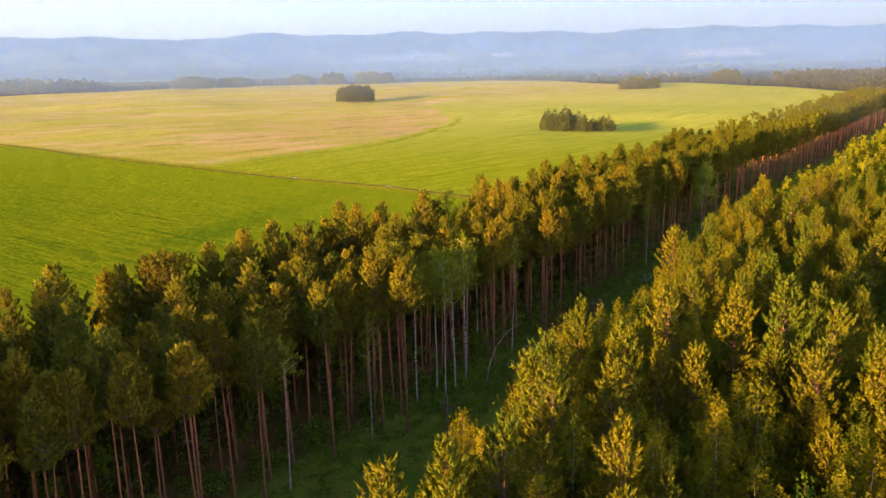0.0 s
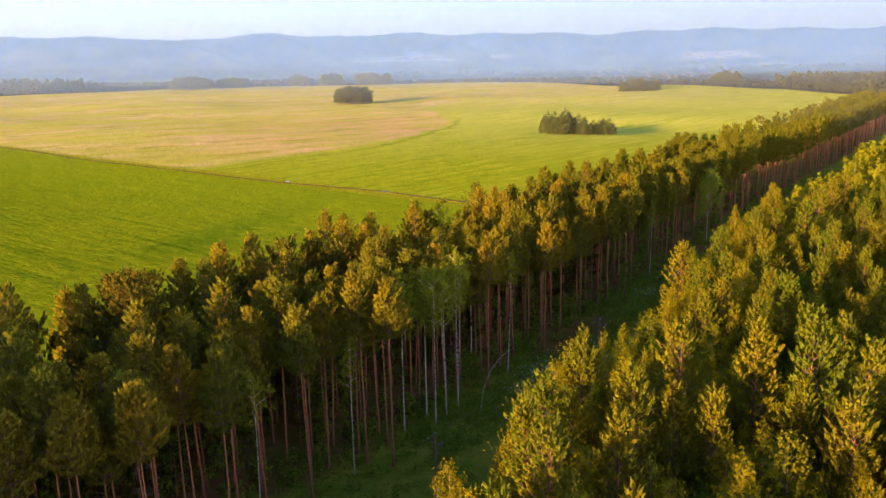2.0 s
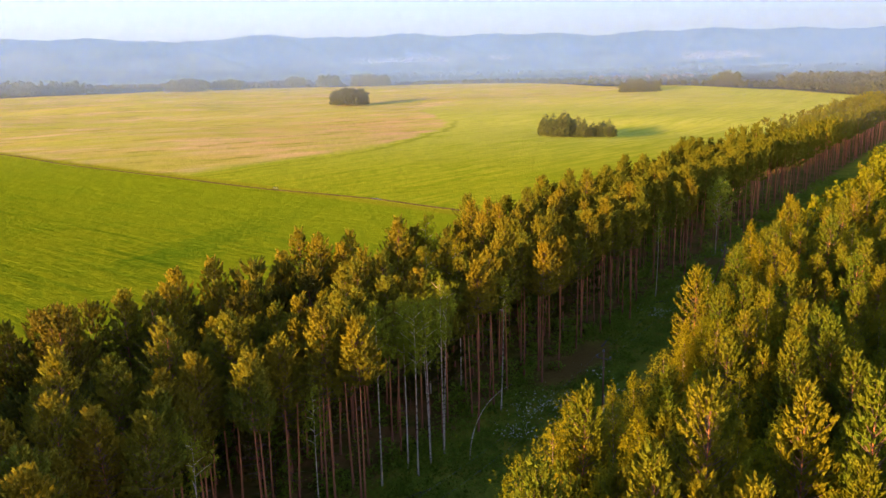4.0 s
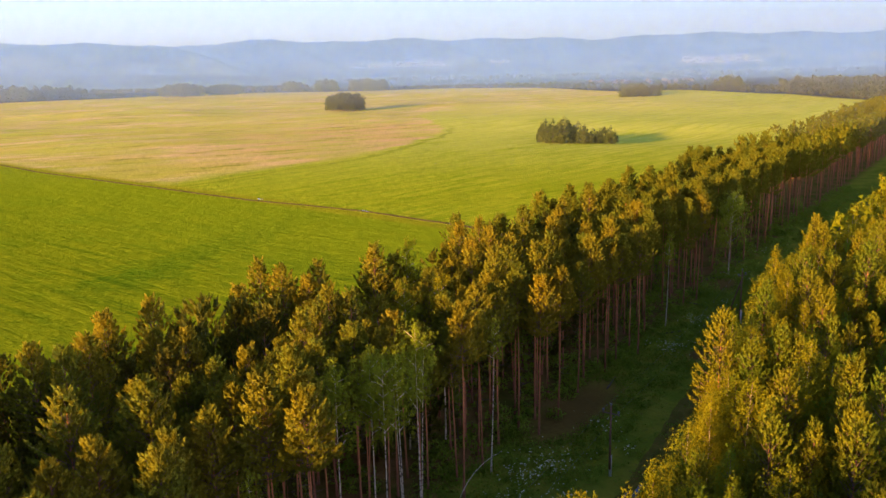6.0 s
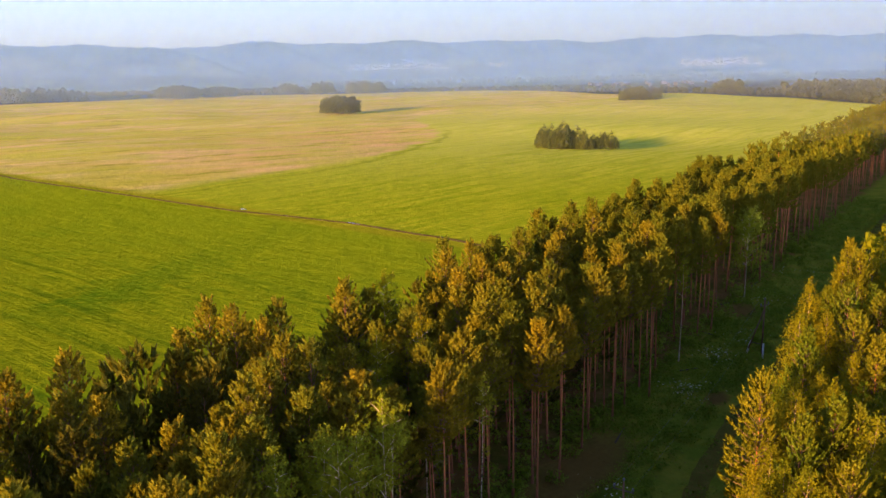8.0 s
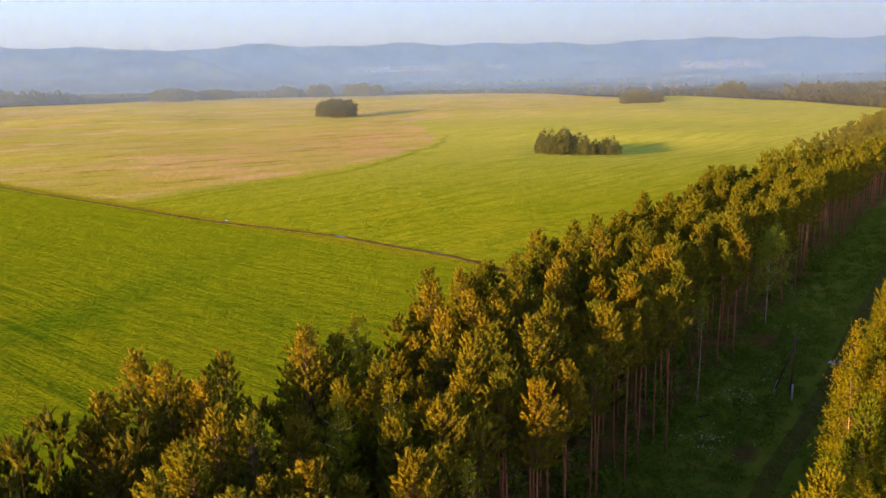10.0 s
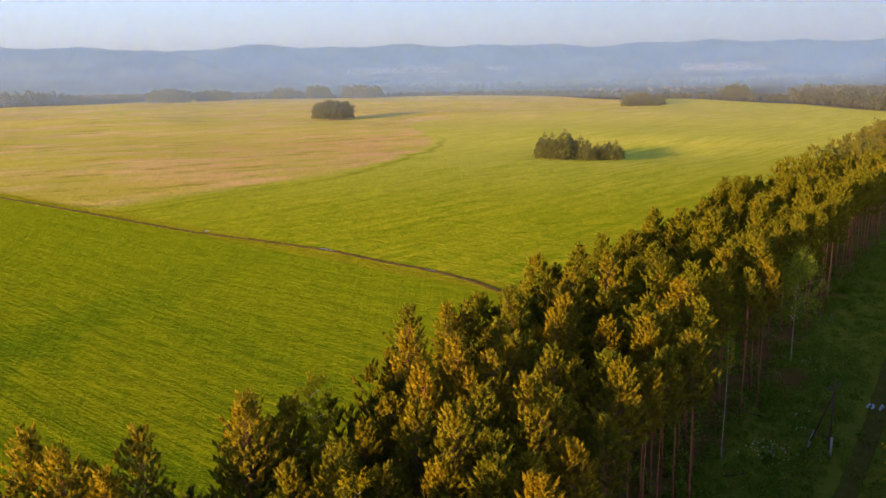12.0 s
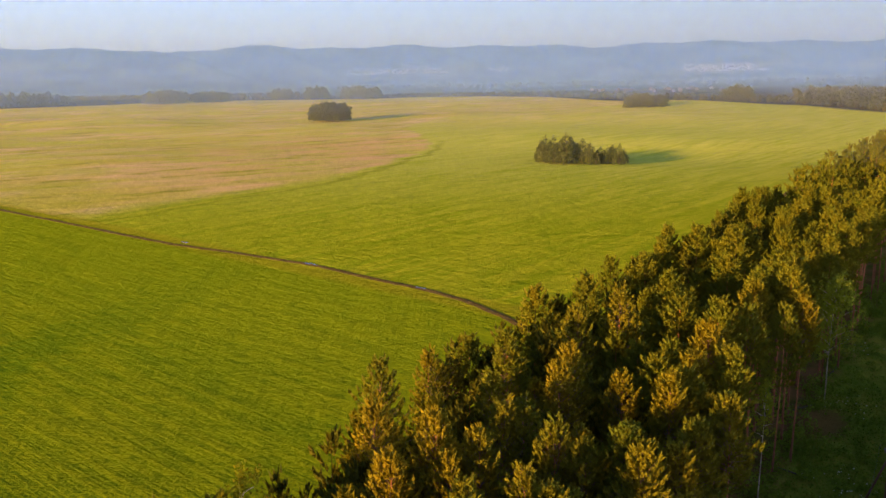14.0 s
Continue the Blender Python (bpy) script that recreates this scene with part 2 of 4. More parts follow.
def birch(seed, H=18.5, crown=0.34, wide=2.4, n=2600, size=0.26, lean=0.0, limbs=14, droop=0.5, stems=1):
    """A birch: pale stem, rising limbs and hanging sprays of small leaves in loose lobes."""
    g = np.random.default_rng(seed)
    trunks, br, C, O = [], [], [], []
    for k in range(stems):
        P, R, trunk = stem(g, H * (0.97 - 0.08 * k), 0.088 * H / 18 * (1 - 0.2 * k), g.uniform(0.15, 0.5), top=0.08)
        if k or lean:
            a = g.uniform(0, 6.3)
            sh = (lean + 0.06 * k) * np.array([math.cos(a), math.sin(a)])
            trunk[0][:, :2] += trunk[0][:, 2:3] * sh
            P[:, :2] += P[:, 2:3] * sh
        trunks.append(trunk)
        m = limbs // stems
        z = H * (crown + (0.9 - crown) * np.linspace(0, 1, m) ** 0.9) + g.normal(0, 0.3, m)
        z = np.clip(z, 1, P[-1, 2] - 0.4)
        az = g.uniform(0, 6.3) + np.arange(m) * 2.4 + g.normal(0, 0.5, m)
        f = np.clip((z / H - crown) / (1 - crown), 0, 1)
        L = wide * np.interp(f, [0, 0.3, 0.65, 1], [0.75, 1.0, 0.72, 0.25]) * g.uniform(0.6, 1.3, m)
        b0 = on(P, z)
        for i in range(m):
            d = np.array([math.cos(az[i]), math.sin(az[i]), 0])
            t = np.linspace(0, 1, 4)
            path = b0[i] + d * (L[i] * t)[:, None] + np.array([0, 0, 1.0]) * (L[i] * (0.9 * t - 0.25 * t ** 2))[:, None]
            br.append(tube(path, [0.05, 0.035, 0.022, 0.008], 3))
            c = path[3] * 0.72 + path[1] * 0.28
            q = int(n / stems / (m + 2) * g.uniform(0.7, 1.3))
            per = 9
            ns = max(2, q // per)
            core = unit(g.normal(size=(ns, 3))) * (g.uniform(0.1, 1, ns) ** 0.45)[:, None]
            core = core * np.array([0.46 * L[i] + 0.28, 0.46 * L[i] + 0.28, 1.2])
            run = g.uniform(0.35, 0.95, ns) * np.where(core[:, 2] > 0.2, 1.0, -1.0) * min(1.0, 0.5 + droop)
            k2 = np.repeat(np.arange(ns), per)
            u = g.uniform(0, 1, ns * per)
            lean2 = core[k2] * np.array([0.28, 0.28, 0.0])
            C.append(c + core[k2] + lean2 * u[:, None] + np.array([0, 0, 1.0]) * (run[k2] * u)[:, None] + g.normal(0, 0.09, (ns * per, 3)) * size / 0.14)
            O.append(unit(core[k2]) + 0.6 * d + np.array([0, 0, 0.35]))
        q = int(n / stems / (m + 2) * 2.2)
        t = g.uniform(0, 1, q)
        top = on(P, H * (0.72 + 0.27 * t)) if k == 0 else on(P, H * (0.66 + 0.24 * t))
        wob = g.normal(0, 1, (q, 3)) * np.stack([(0.62 - 0.48 * t)] * 2 + [np.full(q, 0.25)], 1)
        C.append(top + wob)
        O.append(unit(wob) + np.array([0, 0, 0.35]))
    return join(trunks), join(br), leaves(np.concatenate(C), np.concatenate(O), size, g, 1.8, 0.42)


def leafy(seed, H=17.5, crown=0.22, wide=2.7, n=6500, size=0.15, lobes=34, point=0.5, r0=0.085):
    """A leafy tree with a full crown: rounded lobes of fine sprays over an egg-shaped or pointed crown."""
    g = np.random.default_rng(seed)
    P, R, trunk = stem(g, H * 0.93, r0 * H / 18, g.uniform(0.1, 0.4), top=0.08)
    f = ((np.arange(lobes) + g.uniform(0, 1, lobes)) / lobes) ** 0.85
    egg = np.interp(f, [0, 0.12, 0.32, 0.6, 0.85, 1], [0.50, 0.85, 1.0, 0.82, 0.45, 0.0])
    cone = np.interp(f, [0, 0.10, 0.22, 0.5, 0.8, 1], [0.55, 0.95, 1.0, 0.66, 0.26, 0.0])
    rad = wide * (egg * (1 - point) + cone * point)
    az = g.uniform(0, 6.3) + np.arange(lobes) * 2.4 + g.normal(0, 0.35, lobes)
    r = (0.42 + 0.30 * rad) * g.uniform(0.75, 1.25, lobes)
    reach = np.clip(rad * g.uniform(0.70, 1.08, lobes) - r * 0.45, 0, None)
    zc = H * (crown + (0.965 - crown) * f) - r * 0.35
    c = np.column_stack([np.cos(az) * reach, np.sin(az) * reach, zc])
    c[:, :2] += on(P, np.clip(zc, 0, P[-1, 2]))[:, :2]
    w = r ** 2
    br, C, O = [], [], []
    for i in range(lobes):
        z0 = max(1.0, zc[i] - 0.9 * reach[i] - 0.2)
        b = on(P, np.array([min(z0, P[-1, 2] - 0.2)]))[0]
        br.append(tube([b, (b + c[i]) / 2 + np.array([0, 0, 0.1]), c[i]], [0.035, 0.022, 0.008], 3))
        q = max(6, int(n * w[i] / w.sum()))
        per = 5
        ns = max(2, q // per)
        d = g.normal(size=(ns, 3)) + np.array([math.cos(az[i]) * 0.55, math.sin(az[i]) * 0.55, 0.55])
        d = unit(d) * (r[i] * g.uniform(0.15, 1, ns) ** 0.4 * (1 + 0.25 * g.normal(size=ns)))[:, None] * np.array([1, 1, 1.15])
        k = np.repeat(np.arange(ns), per)
        u = g.uniform(-0.5, 0.5, ns * per)
        C.append(c[i] + d[k] + np.array([0, 0, 1.0]) * (u * 0.55)[:, None] + d[k] * (u * 0.3)[:, None] + g.normal(0, 0.55 * size, (ns * per, 3)))
        O.append(unit(d[k]) + np.array([math.cos(az[i]) * 0.4, math.sin(az[i]) * 0.4, 0.3]))
    return trunk, join(br), leaves(np.concatenate(C), np.concatenate(O), size, g, 1.6, 0.45)


def tree_thing(name, label, category, group, made, mats):
    """A tree as a thing: an Empty at its root with trunk, branches and crown."""
    (tV, tF), (bV, bF), (cV, cF, cN) = made[:3]
    ob = tagged(new(name), label, category, group)
    V, F = join([(tV, tF), (bV, bF)])
    part("trunk", mesh_of("trunk", V, F, mats[:2], np.repeat([0, 1], [len(tF), len(bF)]), smooth=True), ob)
    part("crown", mesh_of("crown", cV, cF, [mats[2]], lean=cN), ob)
    return ob


def stand(p, turn, size, lean=(0.0, 0.0), z=0.0):
    return Matrix.Translation((p[0], p[1], z - 0.05)) @ Euler((lean[0], lean[1], turn)).to_matrix().to_4x4() @ Matrix.Diagonal((size, size, size, 1))


def wood(name, label, spots, kinds, mats, category="trees", g=None, sink=0.05):
    """Many trees too far to tell apart, as one piece: trunks and crowns in one mesh."""
    g = g or np.random.default_rng(3)
    Vs, Fs, Ms, Ns, o = [], [], [], [], 0
    for p, size in spots:
        tr, br, cr = kinds[g.integers(len(kinds))][:3]
        a = g.uniform(0, 6.3)
        rot = np.array([[math.cos(a), -math.sin(a), 0], [math.sin(a), math.cos(a), 0], [0, 0, 1]])
        sc = size * np.array([g.uniform(0.9, 1.15)] * 2 + [1.0])
        for (V, F, *nrm), m in ((tr, 0), (br, 0), (cr, 1)):
            if len(V):
                Ns.append((nrm[0] if nrm else unit(V * (1, 1, 0))) @ rot.T)
                Vs.append((V * sc) @ rot.T + (p[0], p[1], -sink))
                Fs.append(F + o)
                Ms.append(np.full(len(F), m))
                o += len(V)
    me = mesh_of(name, np.concatenate(Vs), np.concatenate(Fs), mats, np.concatenate(Ms), lean=np.concatenate(Ns))
    return tagged(new(name, me), label, category, kind="stuff")


def scatter(s0, s1, n0, n1, gap, g, taken=(), tries=30):
    """Random places in a strip of the plan, no two nearer than gap."""
    cell = gap / 1.4142
    grid = {}
    def ok(q):
        i, j = int(q[0] // cell), int(q[1] // cell)
        for a in range(i - 2, i + 3):
            for b in range(j - 2, j + 3):
                for w in grid.get((a, b), ()):
                    if (w[0] - q[0]) ** 2 + (w[1] - q[1]) ** 2 < gap * gap:
                        return False
        return True
    for w in taken:
        grid.setdefault((int(w[0] // cell), int(w[1] // cell)), []).append(w)
    res = []
    want = int((s1 - s0) * (n1 - n0) / gap ** 2 * 6)
    for _ in range(want):
        q = at(g.uniform(s0, s1), g.uniform(n0, n1))
        if ok(q):
            grid.setdefault((int(q[0] // cell), int(q[1] // cell)), []).append(q)
            res.append(q)
    return res


# ---- ground: one sheet to the horizon ----
# bare patches of reddish needle litter in the clearing, along and across the belt, with their half sizes
BARE = [(90, 42.5, 11, 4), (158, 44, 5, 3.0), (117.5, 35.7, 2.6, 1.4)]


def ground_material():
    k = Nodes("ground_cover")
    p = k.pos()
    x = k.node("SeparateXYZ", "X", Vector=p)
    y = k.node("SeparateXYZ", "Y", Vector=p)
    n = k.math("ADD", k.math("MULTIPLY", x, float(N[0])), k.math("MULTIPLY", y, float(N[1])))
    c = k.math("ADD", k.math("MULTIPLY", x, 0.64), k.math("MULTIPLY", y, 0.77))
    wob = k.noise(p, 0.05, 3)
    fine = k.noise(p, 1.3, 5, 0.7)
    mid = k.noise(p, 0.16, 4, 0.65)
    big = k.noise(p, 0.018, 3)
    row = k.stretch(p, -0.693, (0.06, 1.0, 1.0))
    rows = k.noise(row, 0.55, 4, 0.7)
    lanes = k.noise(row, 0.16, 3, 0.6)
    streak = k.noise(k.stretch(p, 0.85, (0.10, 1.0, 1.0)), 0.22, 4, 0.65)
    dash = k.noise(k.stretch(p, 0.30, (0.22, 1.0, 1.0)), 0.17, 5, 0.75)
    tuft = k.noise(k.stretch(p, 0.5, (0.35, 1.0, 1.0)), 0.75, 5, 0.7)
    # green sown field this side of the track
    green = k.mix(k.step(mid, 0.3, 0.7), (0.112, 0.187, 0.005), (0.146, 0.215, 0.006))
    green = k.mix(k.step(big, 0.36, 0.62, 0.0, 0.85), green, (0.182, 0.236, 0.007))
    green = k.mix(k.step(k.noise(p, 0.03, 3), 0.52, 0.66, 0.0, 0.6), green, (0.102, 0.193, 0.006))
    green = k.mix(k.step(rows, 0.46, 0.60, 0.0, 0.55), green, (0.202, 0.245, 0.007))
    green = k.mix(k.step(lanes, 0.57, 0.66, 0.0, 0.65), green, (0.079, 0.147, 0.005))
    green = k.mix(k.step(fine, 0.52, 0.75, 0.0, 0.25), green, (0.070, 0.131, 0.004))
    across = k.math("ADD", k.math("MULTIPLY", x, 0.935), k.math("MULTIPLY_ADD", y, -0.355, 121.7))
    lush = k.math("ADD", k.math("ABSOLUTE", across), k.math("MULTIPLY_ADD", mid, 34.0, -17.0))
    lush = k.math("MULTIPLY", k.step(lush, 12.0, 3.0), k.math("MULTIPLY", k.step(y, 150.0, 175.0), k.step(y, 262.0, 232.0)))
    green = k.mix(k.math("MULTIPLY", k.math("MULTIPLY", lush, k.step(tuft, 0.34, 0.52)), 0.80), green, (0.044, 0.130, 0.005))
    green = k.mix(k.step(tuft, 0.52, 0.68, 0.0, 0.28), green, (0.073, 0.136, 0.004))
    # paler towards the track: light on grass at a flat view, put into colour
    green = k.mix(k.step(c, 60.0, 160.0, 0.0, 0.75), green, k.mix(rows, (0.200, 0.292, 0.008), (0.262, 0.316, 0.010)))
    # rough yellow-green meadow beyond it, greener towards the track, far tones paled as haze
    streak = k.math("ADD", k.math("MULTIPLY", streak, 0.55), k.math("MULTIPLY", tuft, 0.45))
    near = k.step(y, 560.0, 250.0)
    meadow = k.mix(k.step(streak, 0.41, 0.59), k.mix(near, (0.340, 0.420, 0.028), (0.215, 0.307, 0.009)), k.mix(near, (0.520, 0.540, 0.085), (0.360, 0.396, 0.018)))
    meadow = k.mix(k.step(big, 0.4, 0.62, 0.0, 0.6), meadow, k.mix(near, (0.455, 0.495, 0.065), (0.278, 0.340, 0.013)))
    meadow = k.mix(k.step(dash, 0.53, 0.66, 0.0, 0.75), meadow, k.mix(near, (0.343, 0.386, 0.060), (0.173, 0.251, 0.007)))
    meadow = k.mix(k.step(fine, 0.5, 0.75, 0.0, 0.4), meadow, (0.175, 0.190, 0.007))
    # dry straw-coloured field, ruddy towards its corner, with greener swathes
    straw = k.mix(k.step(dash, 0.32, 0.68), (0.430, 0.362, 0.103), (0.710, 0.542, 0.227))
    straw = k.mix(k.step(big, 0.42, 0.60, 0.0, 0.7), straw, (0.462, 0.418, 0.062))
    swathe = k.noise(k.stretch(p, 0.55, (0.12, 1.0, 1.0)), 0.026, 4, 0.6)
    straw = k.mix(k.step(swathe, 0.48, 0.60, 0.0, 0.8), straw, (0.430, 0.418, 0.048))
    ax, ay = k.math("MULTIPLY_ADD", x, 0.0085, 0.40), k.math("MULTIPLY_ADD", y, 0.0055, -2.75)
    away = k.math("SQRT", k.math("ADD", k.math("MULTIPLY", ax, ax), k.math("MULTIPLY", ay, ay)))
    straw = k.mix(k.math("MULTIPLY", k.step(away, 1.3, 0.2), k.step(dash, 0.40, 0.62, 0.30, 0.92)), straw, (0.575, 0.368, 0.155))
    clump = k.noise(k.stretch(p, 0.45, (0.30, 1.0, 1.0)), 0.075, 4, 0.7)
    straw = k.mix(k.step(clump, 0.53, 0.64, 0.0, 0.85), straw, (0.263, 0.287, 0.031))
    straw = k.mix(k.step(fine, 0.5, 0.75, 0.0, 0.4), straw, (0.249, 0.208, 0.036))
    curve = k.t.nodes.new("ShaderNodeFloatCurve")
    line = curve.mapping.curves[0]
    # edge of the straw field: x = 400 * value - 200 against y / 1000
    knots = ((0.0, 0.05), (0.285, 0.20), (0.322, 0.277), (0.350, 0.325), (0.381, 0.390), (0.448, 0.455), (0.548, 0.510), (0.63, 0.488), (0.72, 0.464), (0.86, 0.56), (1.0, 0.95))
    line.points[0].location, line.points[1].location = knots[0], knots[-1]
    for kn in knots[1:-1]:
        line.points.new(*kn)
    curve.mapping.update()
    k.put(curve.inputs["Value"], k.math("MULTIPLY", y, 0.001))
    edge = k.math("SUBTRACT", k.math("MULTIPLY_ADD", curve.outputs[0], 400.0, -200.0), x)
    edge = k.math("ADD", edge, k.math("MULTIPLY_ADD", wob, 14.0, -7.0))
    far = k.math("MULTIPLY", k.step(y, 560.0, 950.0, 0.0, 0.75), k.step(x, 420.0, 150.0))
    soft_edge = k.step(y, 300.0, 460.0, 34.0, 5.0)
    ripe = k.math("MAXIMUM", k.step(edge, -2.0, soft_edge), far)
    ripe = k.math("MULTIPLY", ripe, k.step(k.noise(k.stretch(p, 0.35, (0.45, 1.0, 1.0)), 0.035, 4, 0.65), 0.36, 0.60, 0.45, 1.0))
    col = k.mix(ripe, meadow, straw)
    seam = k.math("MULTIPLY", k.step(k.math("ABSOLUTE", k.math("ADD", edge, 5.0)), 3.5, 0.8), k.step(y, 620.0, 520.0))
    col = k.mix(k.math("MULTIPLY", seam, 0.45), col, (0.150, 0.215, 0.008))
    cw = k.math("ADD", c, k.math("MULTIPLY_ADD", wob, 4.0, -2.0))
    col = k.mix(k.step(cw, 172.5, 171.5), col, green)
    verge = k.step(k.math("ABSOLUTE", k.math("SUBTRACT", c, 171.0)), 5.5, 2.0)
    col = k.mix(k.math("MULTIPLY", verge, 0.6), col, (0.300, 0.290, 0.014))
    # forest floor under the belt, in the clearing and the wood
    nw = k.math("ADD", n, k.math("MULTIPLY_ADD", mid, 6.0, -3.0))
    floor = k.mix(k.step(mid, 0.35, 0.65), (0.095, 0.100, 0.014), (0.210, 0.120, 0.036))
    glade = k.mix(k.step(mid, 0.35, 0.62), (0.140, 0.190, 0.015), (0.240, 0.240, 0.024))
    glade = k.mix(k.step(fine, 0.55, 0.75, 0.0, 0.7), glade, (0.130, 0.080, 0.036))
    along = k.math("ADD", k.math("MULTIPLY", x, float(U[0])), k.math("MULTIPLY", y, float(U[1])))
    for s0, n0, a, b in BARE:
        u, v = k.math("MULTIPLY", k.math("SUBTRACT", along, s0), 1 / a), k.math("MULTIPLY", k.math("SUBTRACT", n, n0), 1 / b)
        r = k.math("ADD", k.math("ADD", k.math("MULTIPLY", u, u), k.math("MULTIPLY", v, v)), k.math("MULTIPLY_ADD", fine, 2.4, -1.2))
        glade = k.mix(k.step(r, 2.0, 0.1, 0.0, 0.85), glade, k.mix(fine, (0.100, 0.055, 0.016), (0.190, 0.095, 0.030)))
    inside = k.math("MULTIPLY", k.step(nw, 11.0, 20.0), k.step(nw, 47.5, 43.5))
    floor = k.mix(inside, floor, glade)
    far_s = k.step(y, 700.0, 640.0)
    col = k.mix(k.math("MULTIPLY", k.step(nw, 73.5, 71.5), far_s), col, floor)
    # low country beyond the crest, its tones lifted to carry haze
    low = k.mix(k.step(k.noise(p, 0.006, 4), 0.4, 0.6), (0.055, 0.075, 0.055), (0.105, 0.115, 0.075))
    brink = k.math("MAXIMUM", k.math("SUBTRACT", y, 1450.0), k.math("MULTIPLY_ADD", x, 1.2, k.math("MULTIPLY_ADD", y, 0.82, -1301.0)))
    brink = k.math("MAXIMUM", brink, k.math("MULTIPLY_ADD", x, -0.8, k.math("MULTIPLY_ADD", y, 0.65, -1285.0)))
    brink = k.math("MAXIMUM", brink, k.math("SUBTRACT", x, 404.0))
    col = k.mix(k.step(brink, 0.0, 14.0), col, low)
    relief = k.math("ADD", k.math("MULTIPLY", fine, 0.22), k.math("ADD", k.math("MULTIPLY", mid, 0.9), k.math("ADD", k.math("MULTIPLY", rows, 0.40), k.math("MULTIPLY", tuft, 0.45))))
    bump = k.node("Bump", Strength=0.9, Distance=1.0, Height=relief)
    return k.done(k.node("BsdfPrincipled", Base_Color=col, Roughness=1.0, Specular_IOR_Level=0.0, Normal=bump))


def lie(x, y):
    """Height of the open land: almost level, with soft swells in the far field."""
    far = np.clip((y - 280) / 500, 0, 1) * np.clip((1500 - y) / 300, 0, 1)
    n = N[0] * x + N[1] * y
    far = far * np.clip((n - 110) / 80, 0, 1)
    dip = -3.6 * np.exp(-((x - 125) ** 2 + (y - 495) ** 2) / 2600)
    # two long low banks in the dry field
    for ax, ay, bx, by, high in ((-330, 590, -190, 690, 1.7), (-430, 830, -250, 850, 2.0), (-235, 470, -150, 500, 1.0)):
        ln = math.hypot(bx - ax, by - ay)
        along = ((x - ax) * (bx - ax) + (y - ay) * (by - ay)) / ln
        off = ((x - ax) * (by - ay) - (y - ay) * (bx - ax)) / ln
        dip = dip + high * np.exp(-(off / 20) ** 2 - ((along - ln / 2) / (0.55 * ln)) ** 4)
    return dip + far * (2.0 * np.sin(x / 75 + y / 140) * np.sin(y / 62 + 0.6) + 1.3 * np.sin(x / 41 - y / 88))


def build_ground():
    xs = np.concatenate([-np.geomspace(4900, 450, 14), np.arange(-430, 431, 11), np.geomspace(450, 4900, 14)])
    ys = np.concatenate([[-4000, -1500, -600, -300, -150], np.arange(-60, 1501, 10), np.geomspace(1520, 4940, 16)])
    X, Y = np.meshgrid(xs, ys, indexing="ij")
    V = np.stack([X, Y, lie(X, Y)], -1).reshape(-1, 3)
    m = len(ys)
    a, b = np.meshgrid(np.arange(len(xs) - 1), np.arange(m - 1), indexing="ij")
    i = (a * m + b).ravel()
    F = np.concatenate([np.stack([i, i + m, i + m + 1], 1), np.stack([i, i + m + 1, i + 1], 1)])
    return tagged(new("ground", mesh_of("ground", V, F, [ground_material()], smooth=True)), "wide green and straw-coloured fields around a forest floor", "ground", kind="structure")


build_ground()


# ---- distance: hills, mist, far woods ----
def hill_material(name, a, b):
    k = Nodes(name)
    p = k.pos()
    col = k.mix(k.step(k.noise(p, 0.004, 5, 0.65), 0.38, 0.62), a, b)
    return k.done(k.node("BsdfPrincipled", Base_Color=col, Roughness=1.0, Specular_IOR_Level=0.0))


def hills(name, label, near, ridge, crest, mat, seed, rough):
    """Wooded hills: a slope that rises from near to the ridge, whose height the function crest gives by bearing."""
    g = np.random.default_rng(seed)
    ph = g.uniform(0, 6.3, 6)
    A = np.linspace(-0.85, 0.85, 220)
    T = np.linspace(0, 1, 22)
    a, t = np.meshgrid(A, T, indexing="ij")
    d = near + (ridge - near) * t
    h = crest(a)
    swell = sum(np.sin(a * f + t * q + p) for f, q, p in ((19, 3, ph[0]), (37, 5, ph[1]), (71, 7, ph[2]))) / 3
    z = h * (t ** 1.3) + swell * rough * np.sin(t * 2.6) + rough * 0.12 * np.sin(a * 260 + ph[3]) * t
    V = np.stack([d * np.tan(a), d, z - 3 * (t < 0.02)], -1).reshape(-1, 3)
    m = len(T)
    i, j = np.meshgrid(np.arange(len(A) - 1), np.arange(m - 1), indexing="ij")
    q = (i * m + j).ravel()
    F = np.concatenate([np.stack([q, q + m, q + m + 1], 1), np.stack([q, q + m + 1, q + 1], 1)])
    return tagged(new(name, mesh_of(name, V, F, [mat], smooth=True)), label, "hills", kind="structure")


def main_crest(a):
    t = np.tan(a)
    return 43 + 4600 * np.interp(t, [-0.8, -0.42, -0.315, -0.187, -0.107, 0.087, 0.294, 0.39, 0.47, 0.55, 0.8], [0.027, 0.025, 0.0255, 0.0335, 0.028, 0.0275, 0.0265, 0.0285, 0.026, 0.0275, 0.028])


def left_crest(a):
    t = np.tan(a)
    return np.maximum(43 + 3700 * np.interp(t, [-0.9, -0.54, -0.41, -0.33, -0.27, -0.2, -0.1], [0.03, 0.0335, 0.0325, 0.026, 0.016, 0.004, -0.02]), -20)


def low_crest(a):
    return np.interp(np.tan(a), [-0.9, -0.54, -0.3, -0.1, 0.0, 0.3, 0.9], [40, 37, 30, 12, 4, 6, 20])


